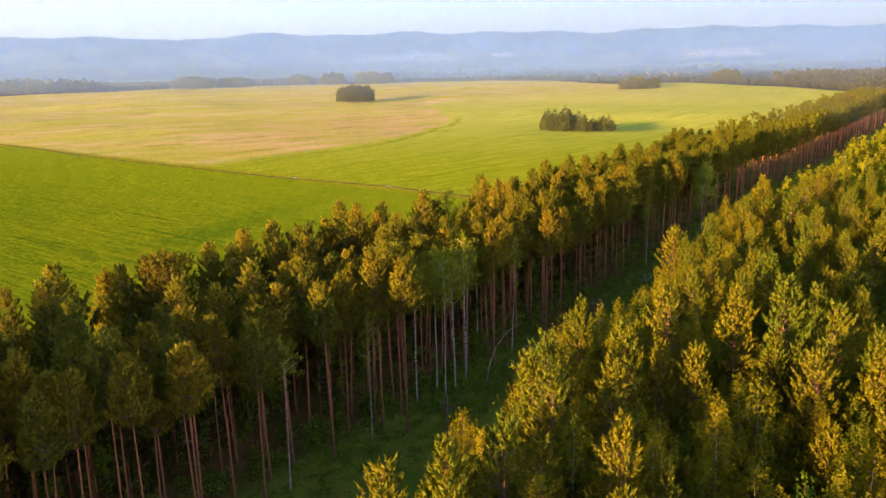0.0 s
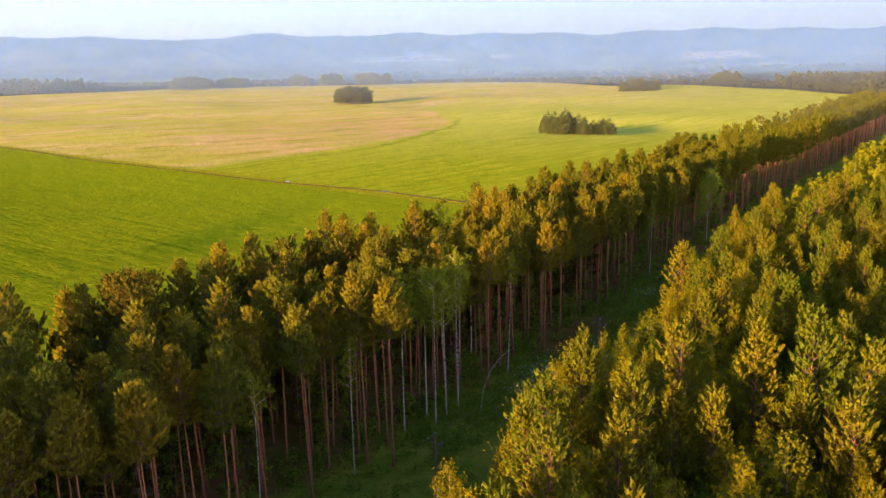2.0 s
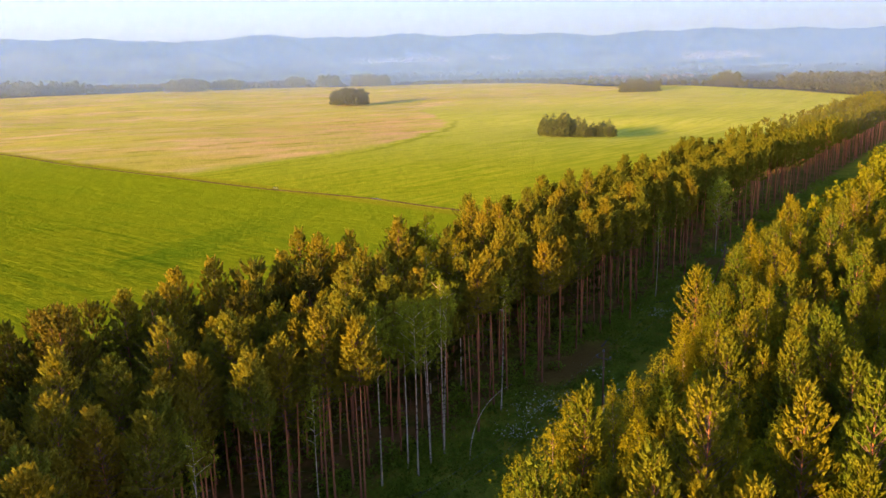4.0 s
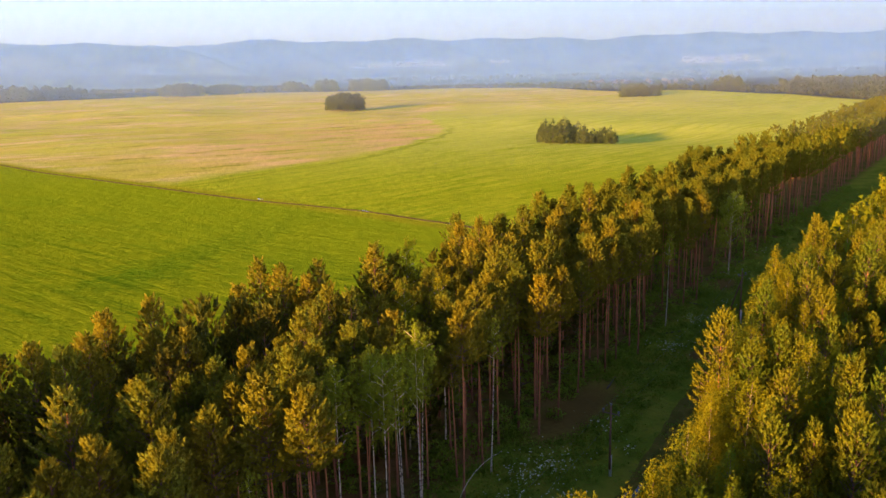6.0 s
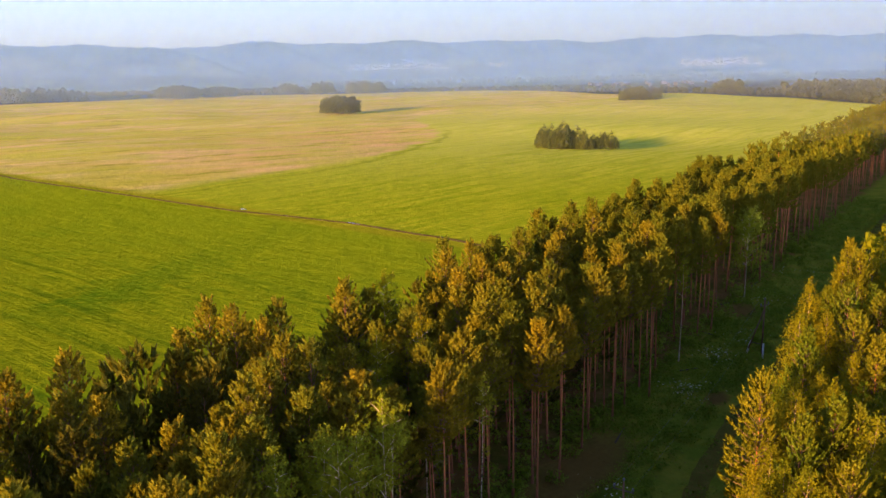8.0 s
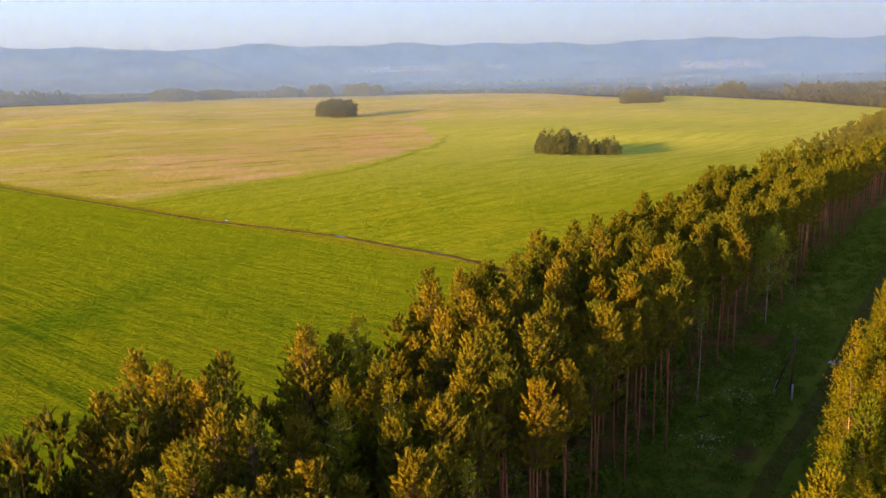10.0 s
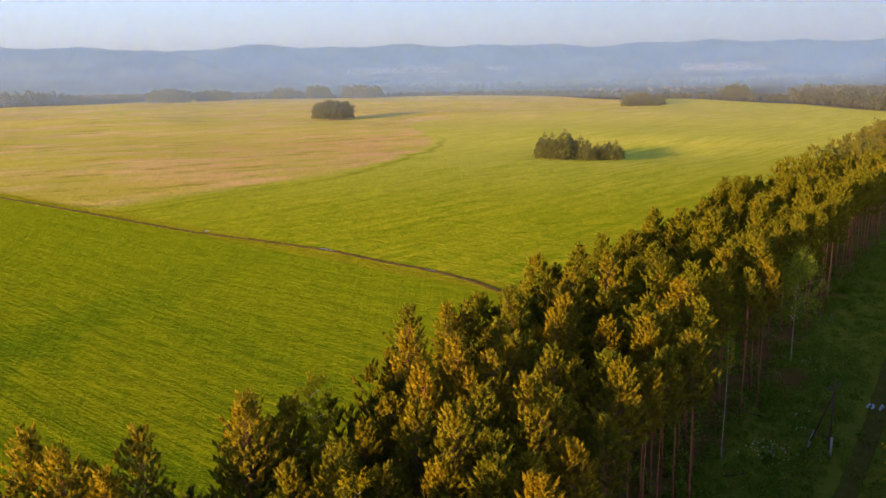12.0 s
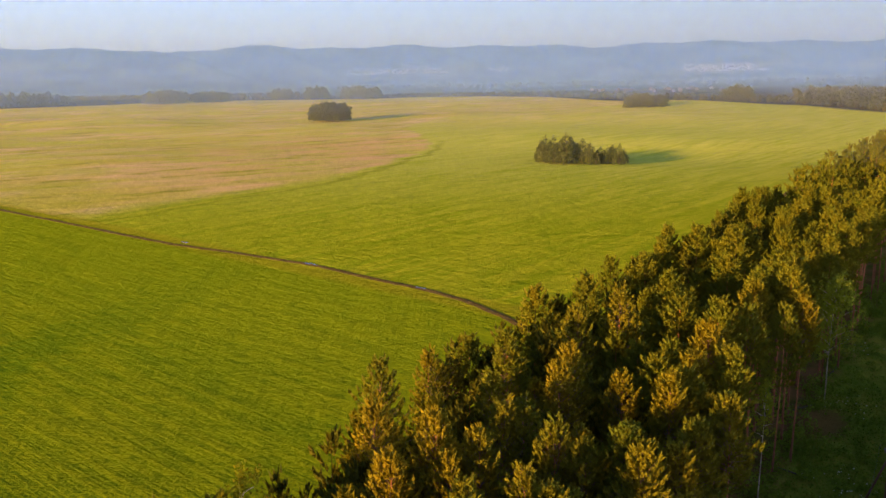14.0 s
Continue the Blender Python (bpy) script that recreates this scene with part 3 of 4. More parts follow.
M_HILL = hill_material("hill_woods", (0.012, 0.026, 0.024), (0.095, 0.110, 0.060))
# ridge woods lightened so that haze sits in their colour
M_VALE = hill_material("hazed_valley_woods", (0.040, 0.062, 0.050), (0.085, 0.105, 0.075))
hills("backdrop_hills", "long hazy blue wooded hills along the horizon", 2600, 4600, main_crest, M_HILL, 5, 34)
hills("backdrop_low_ridge", "low hazy wooded ridge beyond the fields", 1720, 2200, low_crest, M_VALE, 15, 2)
hills("backdrop_hill_shoulder", "hazy blue wooded hill shoulder before the ridge", 2450, 3700, left_crest, M_HILL, 9, 22)


def mist_material(name, alpha, top, col, rise, bank):
    """Thin mist: light scattered forward and back, thinning with height and in drifts; bank thickens it low in the valley."""
    k = Nodes(name)
    p = k.pos()
    x, z = k.node("SeparateXYZ", "X", Vector=p), k.node("SeparateXYZ", "Z", Vector=p)
    drift = k.noise(k.stretch(p, 0.0, (0.25, 0.25, 1.6)), 0.006, 3)
    a = k.math("MULTIPLY", k.math("MULTIPLY", k.step(z, 0.0, rise), k.step(z, top, 30.0)), k.math("MULTIPLY_ADD", drift, 0.2, 0.9))
    a = k.math("MULTIPLY", a, alpha, clamp=True)
    if bank:
        low = k.math("MULTIPLY", k.step(z, 125.0, 8.0), k.step(k.noise(k.stretch(p, 0.0, (0.3, 0.3, 2.0)), 0.008, 4), 0.25, 0.65, 0.4, 1.0))
        low = k.math("MULTIPLY", low, k.math("ADD", k.step(x, 350.0, 1100.0, 0.0, 1.0), k.math("MULTIPLY", k.step(x, -650.0, -150.0, 0.0, 0.5), k.step(x, 600.0, 250.0))))
        a = k.math("MULTIPLY_ADD", low, bank, a, clamp=True)
    glow = k.node("MixShader", i0=0.5, i1=k.node("BsdfDiffuse", Color=col), i2=k.node("BsdfTranslucent", Color=col))
    return k.done(k.node("MixShader", i0=a, i1=k.node("BsdfTransparent"), i2=glow))


def mist(dist, alpha, height, col, rise, bank=0.0):
    zz = np.linspace(-6, height, 6)
    A, Z = np.meshgrid(np.linspace(-1.3, 1.3, 40) * dist, zz, indexing="ij")
    V = np.stack([A, np.full_like(A, dist), Z], -1).reshape(-1, 3)
    i, j = np.meshgrid(np.arange(39), np.arange(5), indexing="ij")
    q = (i * 6 + j).ravel()
    F = np.concatenate([np.stack([q, q + 6, q + 7], 1), np.stack([q, q + 7, q + 1], 1)])
    label = "pale mist with low fog lying in the valley" if bank else "thin pale blue evening mist over the low country"
    return tagged(new("backdrop_mist", mesh_of("mist", V, F, [mist_material("mist", alpha, height, col, rise, bank)], smooth=True)), label, "mist", kind="structure")


for dist, alpha, height in ((290, 0.030, 110), (500, 0.055, 150), (780, 0.10, 200)):
    mist(dist, alpha, height, (0.40, 0.56, 0.95), 34.0)
mist(1180, 0.14, 260, (0.17, 0.44, 0.98), 9.0)
mist(1690, 0.28, 450, (0.18, 0.43, 0.98), 4.0)
# two sheets carried up past the hills, added to dim the sky as well
mist(2330, 0.18, 1400, (0.18, 0.43, 0.98), 9.0, 0.16)
mist(3350, 0.14, 2500, (0.18, 0.43, 0.98), 9.0)

LOW_TREES = [birch(900 + i, H=14, crown=0.02, wide=5.2, n=150, size=1.5, limbs=9, droop=2.5) for i in range(5)]
LOW_TREES = [(tube([(0, 0, 0), (0, 0, 7.0), (0, 0, 14.0)], [0.2, 0.15, 0.05], 4), (np.zeros((0, 3)), np.zeros((0, 3), int)), c) for a, b, c in LOW_TREES]


COPSE_TREES = [birch(930 + i, H=15, crown=0.0, wide=5.0, n=650, size=0.8, limbs=14, droop=2.5) for i in range(4)]
COPSE_TREES = [(LOW_TREES[0][0], LOW_TREES[0][1], c) for a, b, c in COPSE_TREES]


def copse(name, label, cx, cy, w, d, count, size, seed):
    g = np.random.default_rng(seed)
    spots = []
    for _ in range(count):
        a, r = g.uniform(0, 6.3), math.sqrt(g.uniform(0, 1))
        spots.append((np.array([cx + math.cos(a) * r * w / 2, cy + math.sin(a) * r * d / 2]), size * g.uniform(0.72, 1.12) * (1 - 0.25 * r ** 2)))
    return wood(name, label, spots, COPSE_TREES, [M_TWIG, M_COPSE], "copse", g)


copse("copse", "dense round copse alone in the straw field", -91, 822, 38, 36, 80, 1.05, 21)
copse("copse", "long low hazy copse at the field's edge", 232, 955, 48, 26, 70, 0.98, 22)
copse("copse", "hazy copse along the far crest", -412, 1335, 74, 34, 70, 1.35, 23)
copse("copse", "hazy copse along the far crest", -352, 1368, 62, 30, 60, 1.2, 24)
copse("copse", "small hazy copse along the far crest", -255, 1465, 36, 24, 26, 1.25, 25)
copse("copse", "hazy copse along the far crest", -193, 1440, 40, 28, 40, 1.35, 26)
copse("copse", "hazy copse along the far crest", -120, 1422, 68, 30, 64, 1.3, 27)
copse("copse", "small hazy copse beyond the crest", 390, 1120, 36, 26, 26, 1.2, 28)


def wooded(name, label, corners, gap, size, seed):
    """A far wood over a four-cornered piece of land, its trees in jittered rows."""
    g = np.random.default_rng(seed)
    a, b, c, d = (np.array(v, float) for v in corners)
    nu, nv = max(2, int(np.linalg.norm(b - a) / gap)), max(2, int(np.linalg.norm(d - a) / gap))
    spots = []
    for i in range(nu):
        for j in range(nv):
            u, v = (i + g.uniform(0, 1)) / nu, (j + g.uniform(0, 1)) / nv
            spots.append(((a * (1 - u) + b * u) * (1 - v) + (d * (1 - u) + c * u) * v, size * g.uniform(0.7, 1.2)))
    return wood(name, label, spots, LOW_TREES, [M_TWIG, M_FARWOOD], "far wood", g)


wooded("far_wood", "broad hazy wood beyond the field", [(-900, 1240), (-612, 1240), (-545, 1335), (-900, 1360)], 11, 1.25, 31)
wooded("far_wood", "hazy treeline behind the crest", [(-1150, 1560), (-260, 1610), (-240, 1720), (-1150, 1680)], 14, 0.5, 32)
wooded("hedge", "low hazy bushes along the field's crest", [(-60, 1458), (98, 1456), (105, 1480), (-60, 1482)], 7, 0.45, 33)
wooded("hedge", "low hazy bushes along the field's crest", [(98, 1456), (410, 1006), (424, 1016), (112, 1466)], 7, 0.55, 38)
wooded("hedge", "low hazy bushes along the field's crest", [(-380, 1470), (-60, 1458), (-60, 1476), (-380, 1490)], 8, 0.40, 37)
wooded("far_wood", "hazy wood on rising land beyond the meadow", [(408, 690), (412, 1010), (520, 1010), (520, 690)], 10, 0.95, 34)
wooded("far_wood", "hazy wood on rising land beyond the meadow", [(412, 1010), (470, 1090), (760, 1090), (700, 1000)], 12, 0.95, 35)
wooded("far_wood", "hazy low woods in the valley", [(-900, 1950), (1100, 1950), (1100, 2300), (-900, 2300)], 42, 0.75, 36)


# ---- the pine belt ----
PINES = [pine(100 + i, H=h, crown=c, wide=w) for i, (h, c, w) in enumerate(((21.5, 0.64, 2.0), (20.5, 0.48, 2.3), (22.0, 0.68, 1.9), (20.0, 0.40, 2.5), (21.0, 0.61, 2.0), (19.0, 0.34, 2.5), (20.5, 0.52, 2.2)))]
MIDPINES = [pine(150 + i, H=h, crown=c, wide=w, shoots=900, blades=3, length=0.55, width=0.125, dead=6, limbs=False) for i, (h, c, w) in enumerate(((21.5, 0.64, 2.2), (20.5, 0.56, 2.3), (22.0, 0.68, 2.1), (20.0, 0.52, 2.4), (21.0, 0.63, 2.2), (19.0, 0.52, 2.4)))]
FARPINES = [pine(180 + i, H=20.5, crown=0.52, wide=2.7, shoots=200, blades=3, length=1.0, width=0.20, dead=0, limbs=False) for i in range(5)]
# pines behind the view, added unseen to shade the belt and clearing
SHADE_PINES = [pine(190 + i, H=21.0, crown=0.25, wide=3.1, shoots=100, blades=3, length=1.5, width=0.48, dead=0, limbs=False, full=0.8) for i in range(3)]

# stems that stand out, by their places in the plan
LEADERS = [(-39.4, 40.5), (-33.4, 32.7), (-27.3, 34.8), (-22.5, 40.8), (-17.3, 53.0), (-22.5, 60.2), (-26.1, 55.4), (-12.9, 64.5), (2.5, 76.8), (11.4, 91.8),
           (19.9, 107.8), (32.8, 131.3), (40.2, 143.1), (-43.9, 62.1), (-36.0, 61.4), (-34.2, 67.9), (-21.2, 91.2), (-15.1, 92.7), (-7.7, 99.0), (3.3, 114.4),
           (7.2, 120.4), (13.9, 130.3), (-32.7, 41.5), (-31.4, 47.3), (-27.6, 49.8)]
LEADERS += [(-15.9, 55.6), (-9.9, 60.9), (-12.2, 76.8), (-16.1, 68.9), (-26.7, 77.1), (-5.5, 103.3), (-11.2, 84.1), (-8.8, 82.9), (6.7, 97.8), (9.1, 94.9),
            (13.4, 89.6), (-8.4, 101.8), (0.1, 95.7), (3.5, 123.7), (5.4, 108.5), (8.0, 112.0), (10.1, 104.9), (12.4, 115.9), (14.7, 97.0), (22.1, 137.3)]
LEADERS += [(19.0, 127.5), (26.2, 140.8), (25.4, 120.7), (29.2, 125.8), (34.2, 134.0), (29.7, 117.5), (43.8, 149.9), (47.1, 144.9)]
BELT_BIRCHES = [(-8.1, 64.6), (-5.5, 67.9), (-3.1, 69.1), (-4.4, 66.6), (-1.6, 71.5), (-3.3, 88.4), (-3.8, 104.5), (0.8, 90.8)]
# tallest pines, with their heights
TALL = [(29.8, 127.0, 20.1), (34.5, 134.2, 20.1), (25.8, 120.6, 20.4), (42.6, 146.8, 20.9), (46.9, 145.0, 20.5), (11.8, 91.4, 20.7), (9.5, 92.5, 21.3), (14.8, 96.7, 20.2),
        (0.1, 97.2, 19.5), (5.1, 107.3, 20.7), (-12.1, 74.9, 21.2), (-11.9, 57.1, 22.8), (-9.0, 56.1, 22.8), (-20.7, 57.1, 22.9), (-16.8, 70.9, 19.9), (-10.4, 78.3, 22.0),
        (-8.7, 83.0, 20.6), (-28.8, 81.2, 19.7), (-29.1, 41.3, 22.0), (-22.5, 40.7, 20.6), (-16.7, 49.6, 21.1), (-25.5, 55.1, 20.5), (-25.9, 31.0, 21.7), (-23.1, 62.2, 20.8),
        (-13.0, 59.3, 21.7), (-11.0, 64.1, 22.6), (-30.0, 29.6, 21.5), (-31.9, 39.3, 21.0), (20.6, 112.2, 21.0),
        (-20.6, 95.2, 20.2), (-18.3, 97.2, 19.3), (-14.4, 96.4, 19.0), (-17.3, 93.6, 19.8), (-23.0, 92.6, 20.0)]
LONE_BIRCH = (58.7, 162.1)

def rim_line(q):
    """How far the belt's trees reach towards the field, along its axis."""
    return np.interp(U @ q, [-10, 58, 65, 68, 73, 77, 81, 85, 95, 108, 240], [72.4, 72, 68.5, 64, 69, 64.5, 66, 68.8, 69.3, 72.3, 72])


g = np.random.default_rng(11)
pine_proto = [tree_thing("pine_tree", "tall Scots pine with bare reddish stem in the belt", "tree", "pines of the belt", m, [M_PBARK, M_TWIG, M_PINE]) for m in PINES]
DENSE = [pine(120 + i, H=18.8, crown=c, wide=w, shoots=2000, full=f) for i, (c, w, f) in enumerate(((0.16, 2.6, 0.7), (0.24, 2.5, 0.4), (0.12, 2.9, 0.6), (0.20, 2.3, 0.1)))]
dense_proto = [tree_thing("young_pine_tree", "dense young pine inside the belt, dark green with shade in its colour", "tree", "young pines of the belt", m, [M_PBARK, M_TWIG, M_SHADED]) for m in DENSE]
tall = [np.array(q[:2]) for q in TALL]
rise = {i: q[2] for i, q in enumerate(TALL)}
spots = tall + [np.array(q) for q in LEADERS if min(np.hypot(*(np.array(q) - w)) for w in tall) > 2.6]
first = len(spots)
taken = spots + [np.array(q) for q in BELT_BIRCHES] + [np.array(LONE_BIRCH)]
spots += [q for q in scatter(-6, 116, 44.2, 72.5, 2.8, g, taken) if N @ q < rim_line(q)]
protos = pine_proto + dense_proto
used = [False] * len(protos)
for i, q in enumerate(spots):
    lead = i < first
    # bare stems towards the clearing, fuller crowns inside
    j = int(g.choice((0, 2, 4))) if N @ q < 50 else int(g.choice((1, 3, 5, 6, 0), p=(0.26, 0.22, 0.18, 0.24, 0.10)))
    rim = U @ q < 62 and N @ q > 61
    low = not lead and g.uniform() < (0.0 if N @ q < 50.5 else 0.20 if rim and N @ q > 67 else 0.46 if U @ q < 80 else 0.30)
    size = g.uniform(0.97, 1.05) if lead else (g.uniform(0.56, 0.78) if low else g.uniform(0.95, 1.10) if rim else g.uniform(0.86, 1.0))
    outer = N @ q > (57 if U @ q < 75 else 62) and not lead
    # low and field-side trees get the needles with shade in their colour
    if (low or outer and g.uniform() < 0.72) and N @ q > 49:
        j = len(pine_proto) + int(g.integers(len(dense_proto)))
    size *= np.interp(N @ q, [56, 63, 71], [1.0, 0.99, 0.96])
    if rim:
        size *= np.interp(U @ q, [22, 34, 44, 55], [1.0, 1.05, 0.96, 0.99])
    if i in rise:
        size = rise[i] / (PINES + DENSE)[j][3]
    m = stand(q, g.uniform(0, 6.3), size, g.normal(0, 0.012, 2))
    if used[j]:
        copy_thing(protos[j], m)
    else:
        protos[j].matrix_basis, used[j] = m, True
g = np.random.default_rng(12)
near_taken = spots + taken
ahead = [(q, g.uniform(0.90, 1.0) if N @ q < 52 else g.choice([g.uniform(0.62, 0.84), g.uniform(0.86, 0.98)])) for q in scatter(116, 236, 45.8, 71.5, 3.2, g, near_taken) if np.hypot(*(q - np.array((57.5, 158.5)))) > 5.6]
wood("pine_belt", "tall Scots pines in a close belt along the field", ahead, MIDPINES, [M_PBARK, M_PINE], "pine wood", g)
g = np.random.default_rng(13)
beyond = [(q, g.uniform(0.86, 0.97) if N @ q < 52 else g.choice([g.uniform(0.58, 0.8), g.uniform(0.82, 0.95)])) for q in scatter(236, 560, 45.5, 71, 3.5, g)]
wood("pine_belt", "far run of the Scots pine belt", beyond, FARPINES, [M_PBARK, M_PINE], "pine wood", g)
# tall, close and set across the clearing too, to block the low sun
behind = [(q, g.uniform(1.02, 1.14)) for q in scatter(-260, -6, 44.5, 72, 2.5, g) + scatter(-260, -44, 12, 44, 3.2, g)]
wood("pine_belt", "Scots pine belt running back unseen, with pines added across the clearing as shade", behind, SHADE_PINES, [M_PBARK, M_PINE], "pine wood", g)

EDGE = [pine(220 + i, H=15.5, crown=0.08, wide=2.8, shoots=400, blades=3, length=0.85, width=0.15, dead=0, limbs=False, full=0.25) for i in range(4)]
UNDER = [birch(240 + i, H=10, crown=0.10, wide=1.8, n=900, size=0.22, limbs=10) for i in range(4)]
g = np.random.default_rng(16)
# hem runs back unseen past s -6, where it shades the belt ahead
hem = [(q, g.uniform(0.65, 1.12) * np.interp(U @ q, [44, 52, 66, 72], [1.0, 1.16, 1.16, 1.0])) for q in scatter(-120, 240, 61.5, 72.5, 2.55, g) if N @ q < rim_line(q) + 0.5]
# hem and filling wear needles with shade put into their colour
wood("belt_hem", "bushy young pines hemming the belt along the field", hem, EDGE, [M_PBARK, M_SHADED], "young pines", g)
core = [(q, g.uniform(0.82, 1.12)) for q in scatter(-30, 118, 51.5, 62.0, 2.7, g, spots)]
wood("belt_filling", "dense young pines filling the belt between the tall stems, shade in their dark colour", core, EDGE, [M_PBARK, M_SHADED], "young pines", g)
hem = [(q, g.uniform(0.4, 1.1)) for q in scatter(-20, 240, 50.0, 70.0, 5.0, g)]
wood("understorey", "young leafy trees in the shade of the pines", hem, UNDER, [M_TWIG, M_ASPEN], "saplings", g)

# birches in the belt
for i, q in enumerate(BELT_BIRCHES):
    made = birch(300 + i, H=20.6 + g.uniform(-1.2, 0.8), crown=0.60, wide=1.7, n=2900, size=0.14, stems=2 if i in (2, 4) else 1, limbs=12, droop=0.4)
    ob = tree_thing("birch_tree", "slender birch with a bare white stem among the pines", "tree", "birches of the belt", made, [M_BBARK, M_BBARK, M_GREEN if i < 5 else M_BIRCH])
    ob.matrix_basis = stand(q, g.uniform(0, 6.3), 1.0)
for i, q in enumerate(((-13.0, 54.5), (-20.5, 43.2), (5.6, 82.4), (37.4, 130.6))):
    made = birch(340 + i, H=16.5 + g.uniform(-1.5, 1.5), crown=0.66, wide=1.1, n=700, size=0.16, limbs=8, droop=0.4)
    ob = tree_thing("birch_tree", "thin birch with a pale stem at the belt's edge", "tree", "birches of the belt", made, [M_BBARK, M_BBARK, M_GREEN])
    ob.matrix_basis = stand(q, g.uniform(0, 6.3), 1.0, g.normal(0, 0.03, 2))
made = birch(320, H=17.2, crown=0.34, wide=2.6, n=5600, size=0.20, limbs=36, droop=0.5)
tree_thing("birch_tree", "lone pale birch with white stem at the clearing's edge", "tree", "", made, [M_BBARK, M_BBARK, M_PALE]).matrix_basis = stand(LONE_BIRCH, 1.0, 1.0)

# ---- the mixed wood beyond the clearing ----
YPINES = [pine(400 + i, H=17.8, crown=c, wide=w, shoots=1450, length=0.40, width=0.085, dead=6) for i, (c, w) in enumerate(((0.40, 1.9), (0.46, 1.6), (0.34, 2.3), (0.48, 1.5)))]
BIRCHES = [leafy(440 + i, crown=c, wide=w, n=6600, size=0.108, lobes=36, point=p) for i, (c, w, p) in enumerate(((0.42, 2.1, 0.3), (0.38, 2.4, 0.1), (0.46, 1.8, 0.4), (0.40, 2.2, 0.0)))]
BIRCHES_FAR = [leafy(450 + i, crown=c, wide=w, n=2400, size=0.20, lobes=28, point=p) for i, (c, w, p) in enumerate(((0.36, 2.3, 0.4), (0.32, 2.5, 0.2), (0.40, 2.0, 0.5)))]
ASPENS = [leafy(460 + i, H=16.0, crown=0.22, wide=w, n=2800, size=0.19, point=0.3) for i, w in enumerate((1.8, 2.0))]
MIDBIRCH = [leafy(470 + i, H=18.0, crown=0.25, wide=2.7, n=260, size=0.75, lobes=12) for i in range(5)]
# pines and birches that stand out in the mixed wood, with their heights
WOOD_PINES = [(10.8, 32.8, 20), (6.3, 30.2, 19), (16.8, 40.9, 19), (24.4, 41.9, 19), (33.6, 58.1, 18.5), (27.3, 50.3, 18.5), (28.2, 40.2, 19), (34.9, 41.3, 19), (2.5, 22.4, 19),
              (20.6, 32.3, 21.9), (24.0, 31.4, 21.6), (14.8, 33.8, 21.5), (9.4, 26.7, 21.0), (21.3, 28.2, 19.4), (30.4, 50.9, 20.2), (12.9, 27.0, 19.4), (27.3, 31.7, 20.6),
              (27.4, 75.9, 17.2), (35.9, 88.7, 17.5), (25.0, 57.0, 17.5), (28.5, 54.0, 18)]
WOOD_BIRCHES = [(-4.8, 17.4, 17), (-3.4, 26.8, 17), (3.8, 38.0, 18), (1.6, 29.5, 18), (8.8, 47.4, 18), (14.8, 51.6, 17.5), (-2.3, 23.0, 17.5), (8.6, 43.8, 18), (17.9, 36.5, 18.5),
                (15.0, 21.9, 19), (22.4, 20.7, 19), (-1.5, 18.1, 18), (5.5, 39.4, 19.6), (5.1, 23.6, 19.8), (7.0, 17.8, 18.0), (8.9, 14.9, 20.6), (13.7, 17.2, 20.5), (0.9, 16.2, 18.6),
                (20.6, 24.4, 18.0)]
FAR_BIRCHES = [(19.1, 40.2, 18.7), (18.6, 59.4, 16.5), (23.6, 67.6, 16.5), (40.0, 97.4, 17.5), (53.2, 116.7, 18.7), (40.4, 87.4, 17.5), (61.5, 131.0, 18), (45.5, 108.0, 18.8), (35.1, 82.5, 17.4),
               (35.2, 79.0, 17.8), (25.6, 64.9, 18.0), (30.4, 66.1, 17.7), (26.2, 61.0, 17.6), (45.0, 92.0, 17.7), (32.6, 69.4, 19.0)]


def hem_line(q):
    """How far the wood reaches towards the clearing, along the belt's axis."""
    return np.interp(U @ q, [0, 10, 20, 40, 50, 62, 70, 85, 100, 125, 145, 180, 400], [12.5, 13.8, 16.0, 19.0, 17.5, 18.6, 19.6, 23.0, 23.6, 25.0, 26.0, 26.5, 26.5])


def east_of(q):
    """How far a place lies inside the wood's outer line."""
    return 0.56 * q[1] + 26 - q[0]


g = np.random.default_rng(14)
yp_proto = [tree_thing("young_pine_tree", "bushy green pine crowded among golden birches", "tree", "pines of the mixed wood", m, [M_PBARK, M_TWIG, M_YPINE]) for m in YPINES]
bi_proto = [tree_thing("birch_tree", "leafy birch with golden evening-lit crown", "tree", "birches of the mixed wood", m, [M_BBARK, M_TWIG, M_BIRCH]) for m in BIRCHES]
bf_proto = [tree_thing("birch_tree", "leafy birch with golden evening-lit crown", "tree", "birches of the mixed wood", m, [M_BBARK, M_TWIG, M_BIRCH]) for m in BIRCHES_FAR]
as_proto = [tree_thing("aspen_tree", "dark green young aspen between the birches", "tree", "aspens of the mixed wood", m, [M_BBARK, M_TWIG, M_ASPEN]) for m in ASPENS]
lead = [(np.array(q[:2]), 0, q[2]) for q in WOOD_PINES] + [(np.array(q[:2]), 1, q[2]) for q in WOOD_BIRCHES + FAR_BIRCHES]
fill = [q for q in scatter(-4, 150, -48, 30, 2.2, g, [q for q, k, l in lead]) if east_of(q) > 0 and q[1] > 2 and N @ q < hem_line(q) - 0.2]
allq = lead + [(q, int(g.choice(3, p=(0.38, 0.43, 0.19))), 0) for q in fill]
used = {}
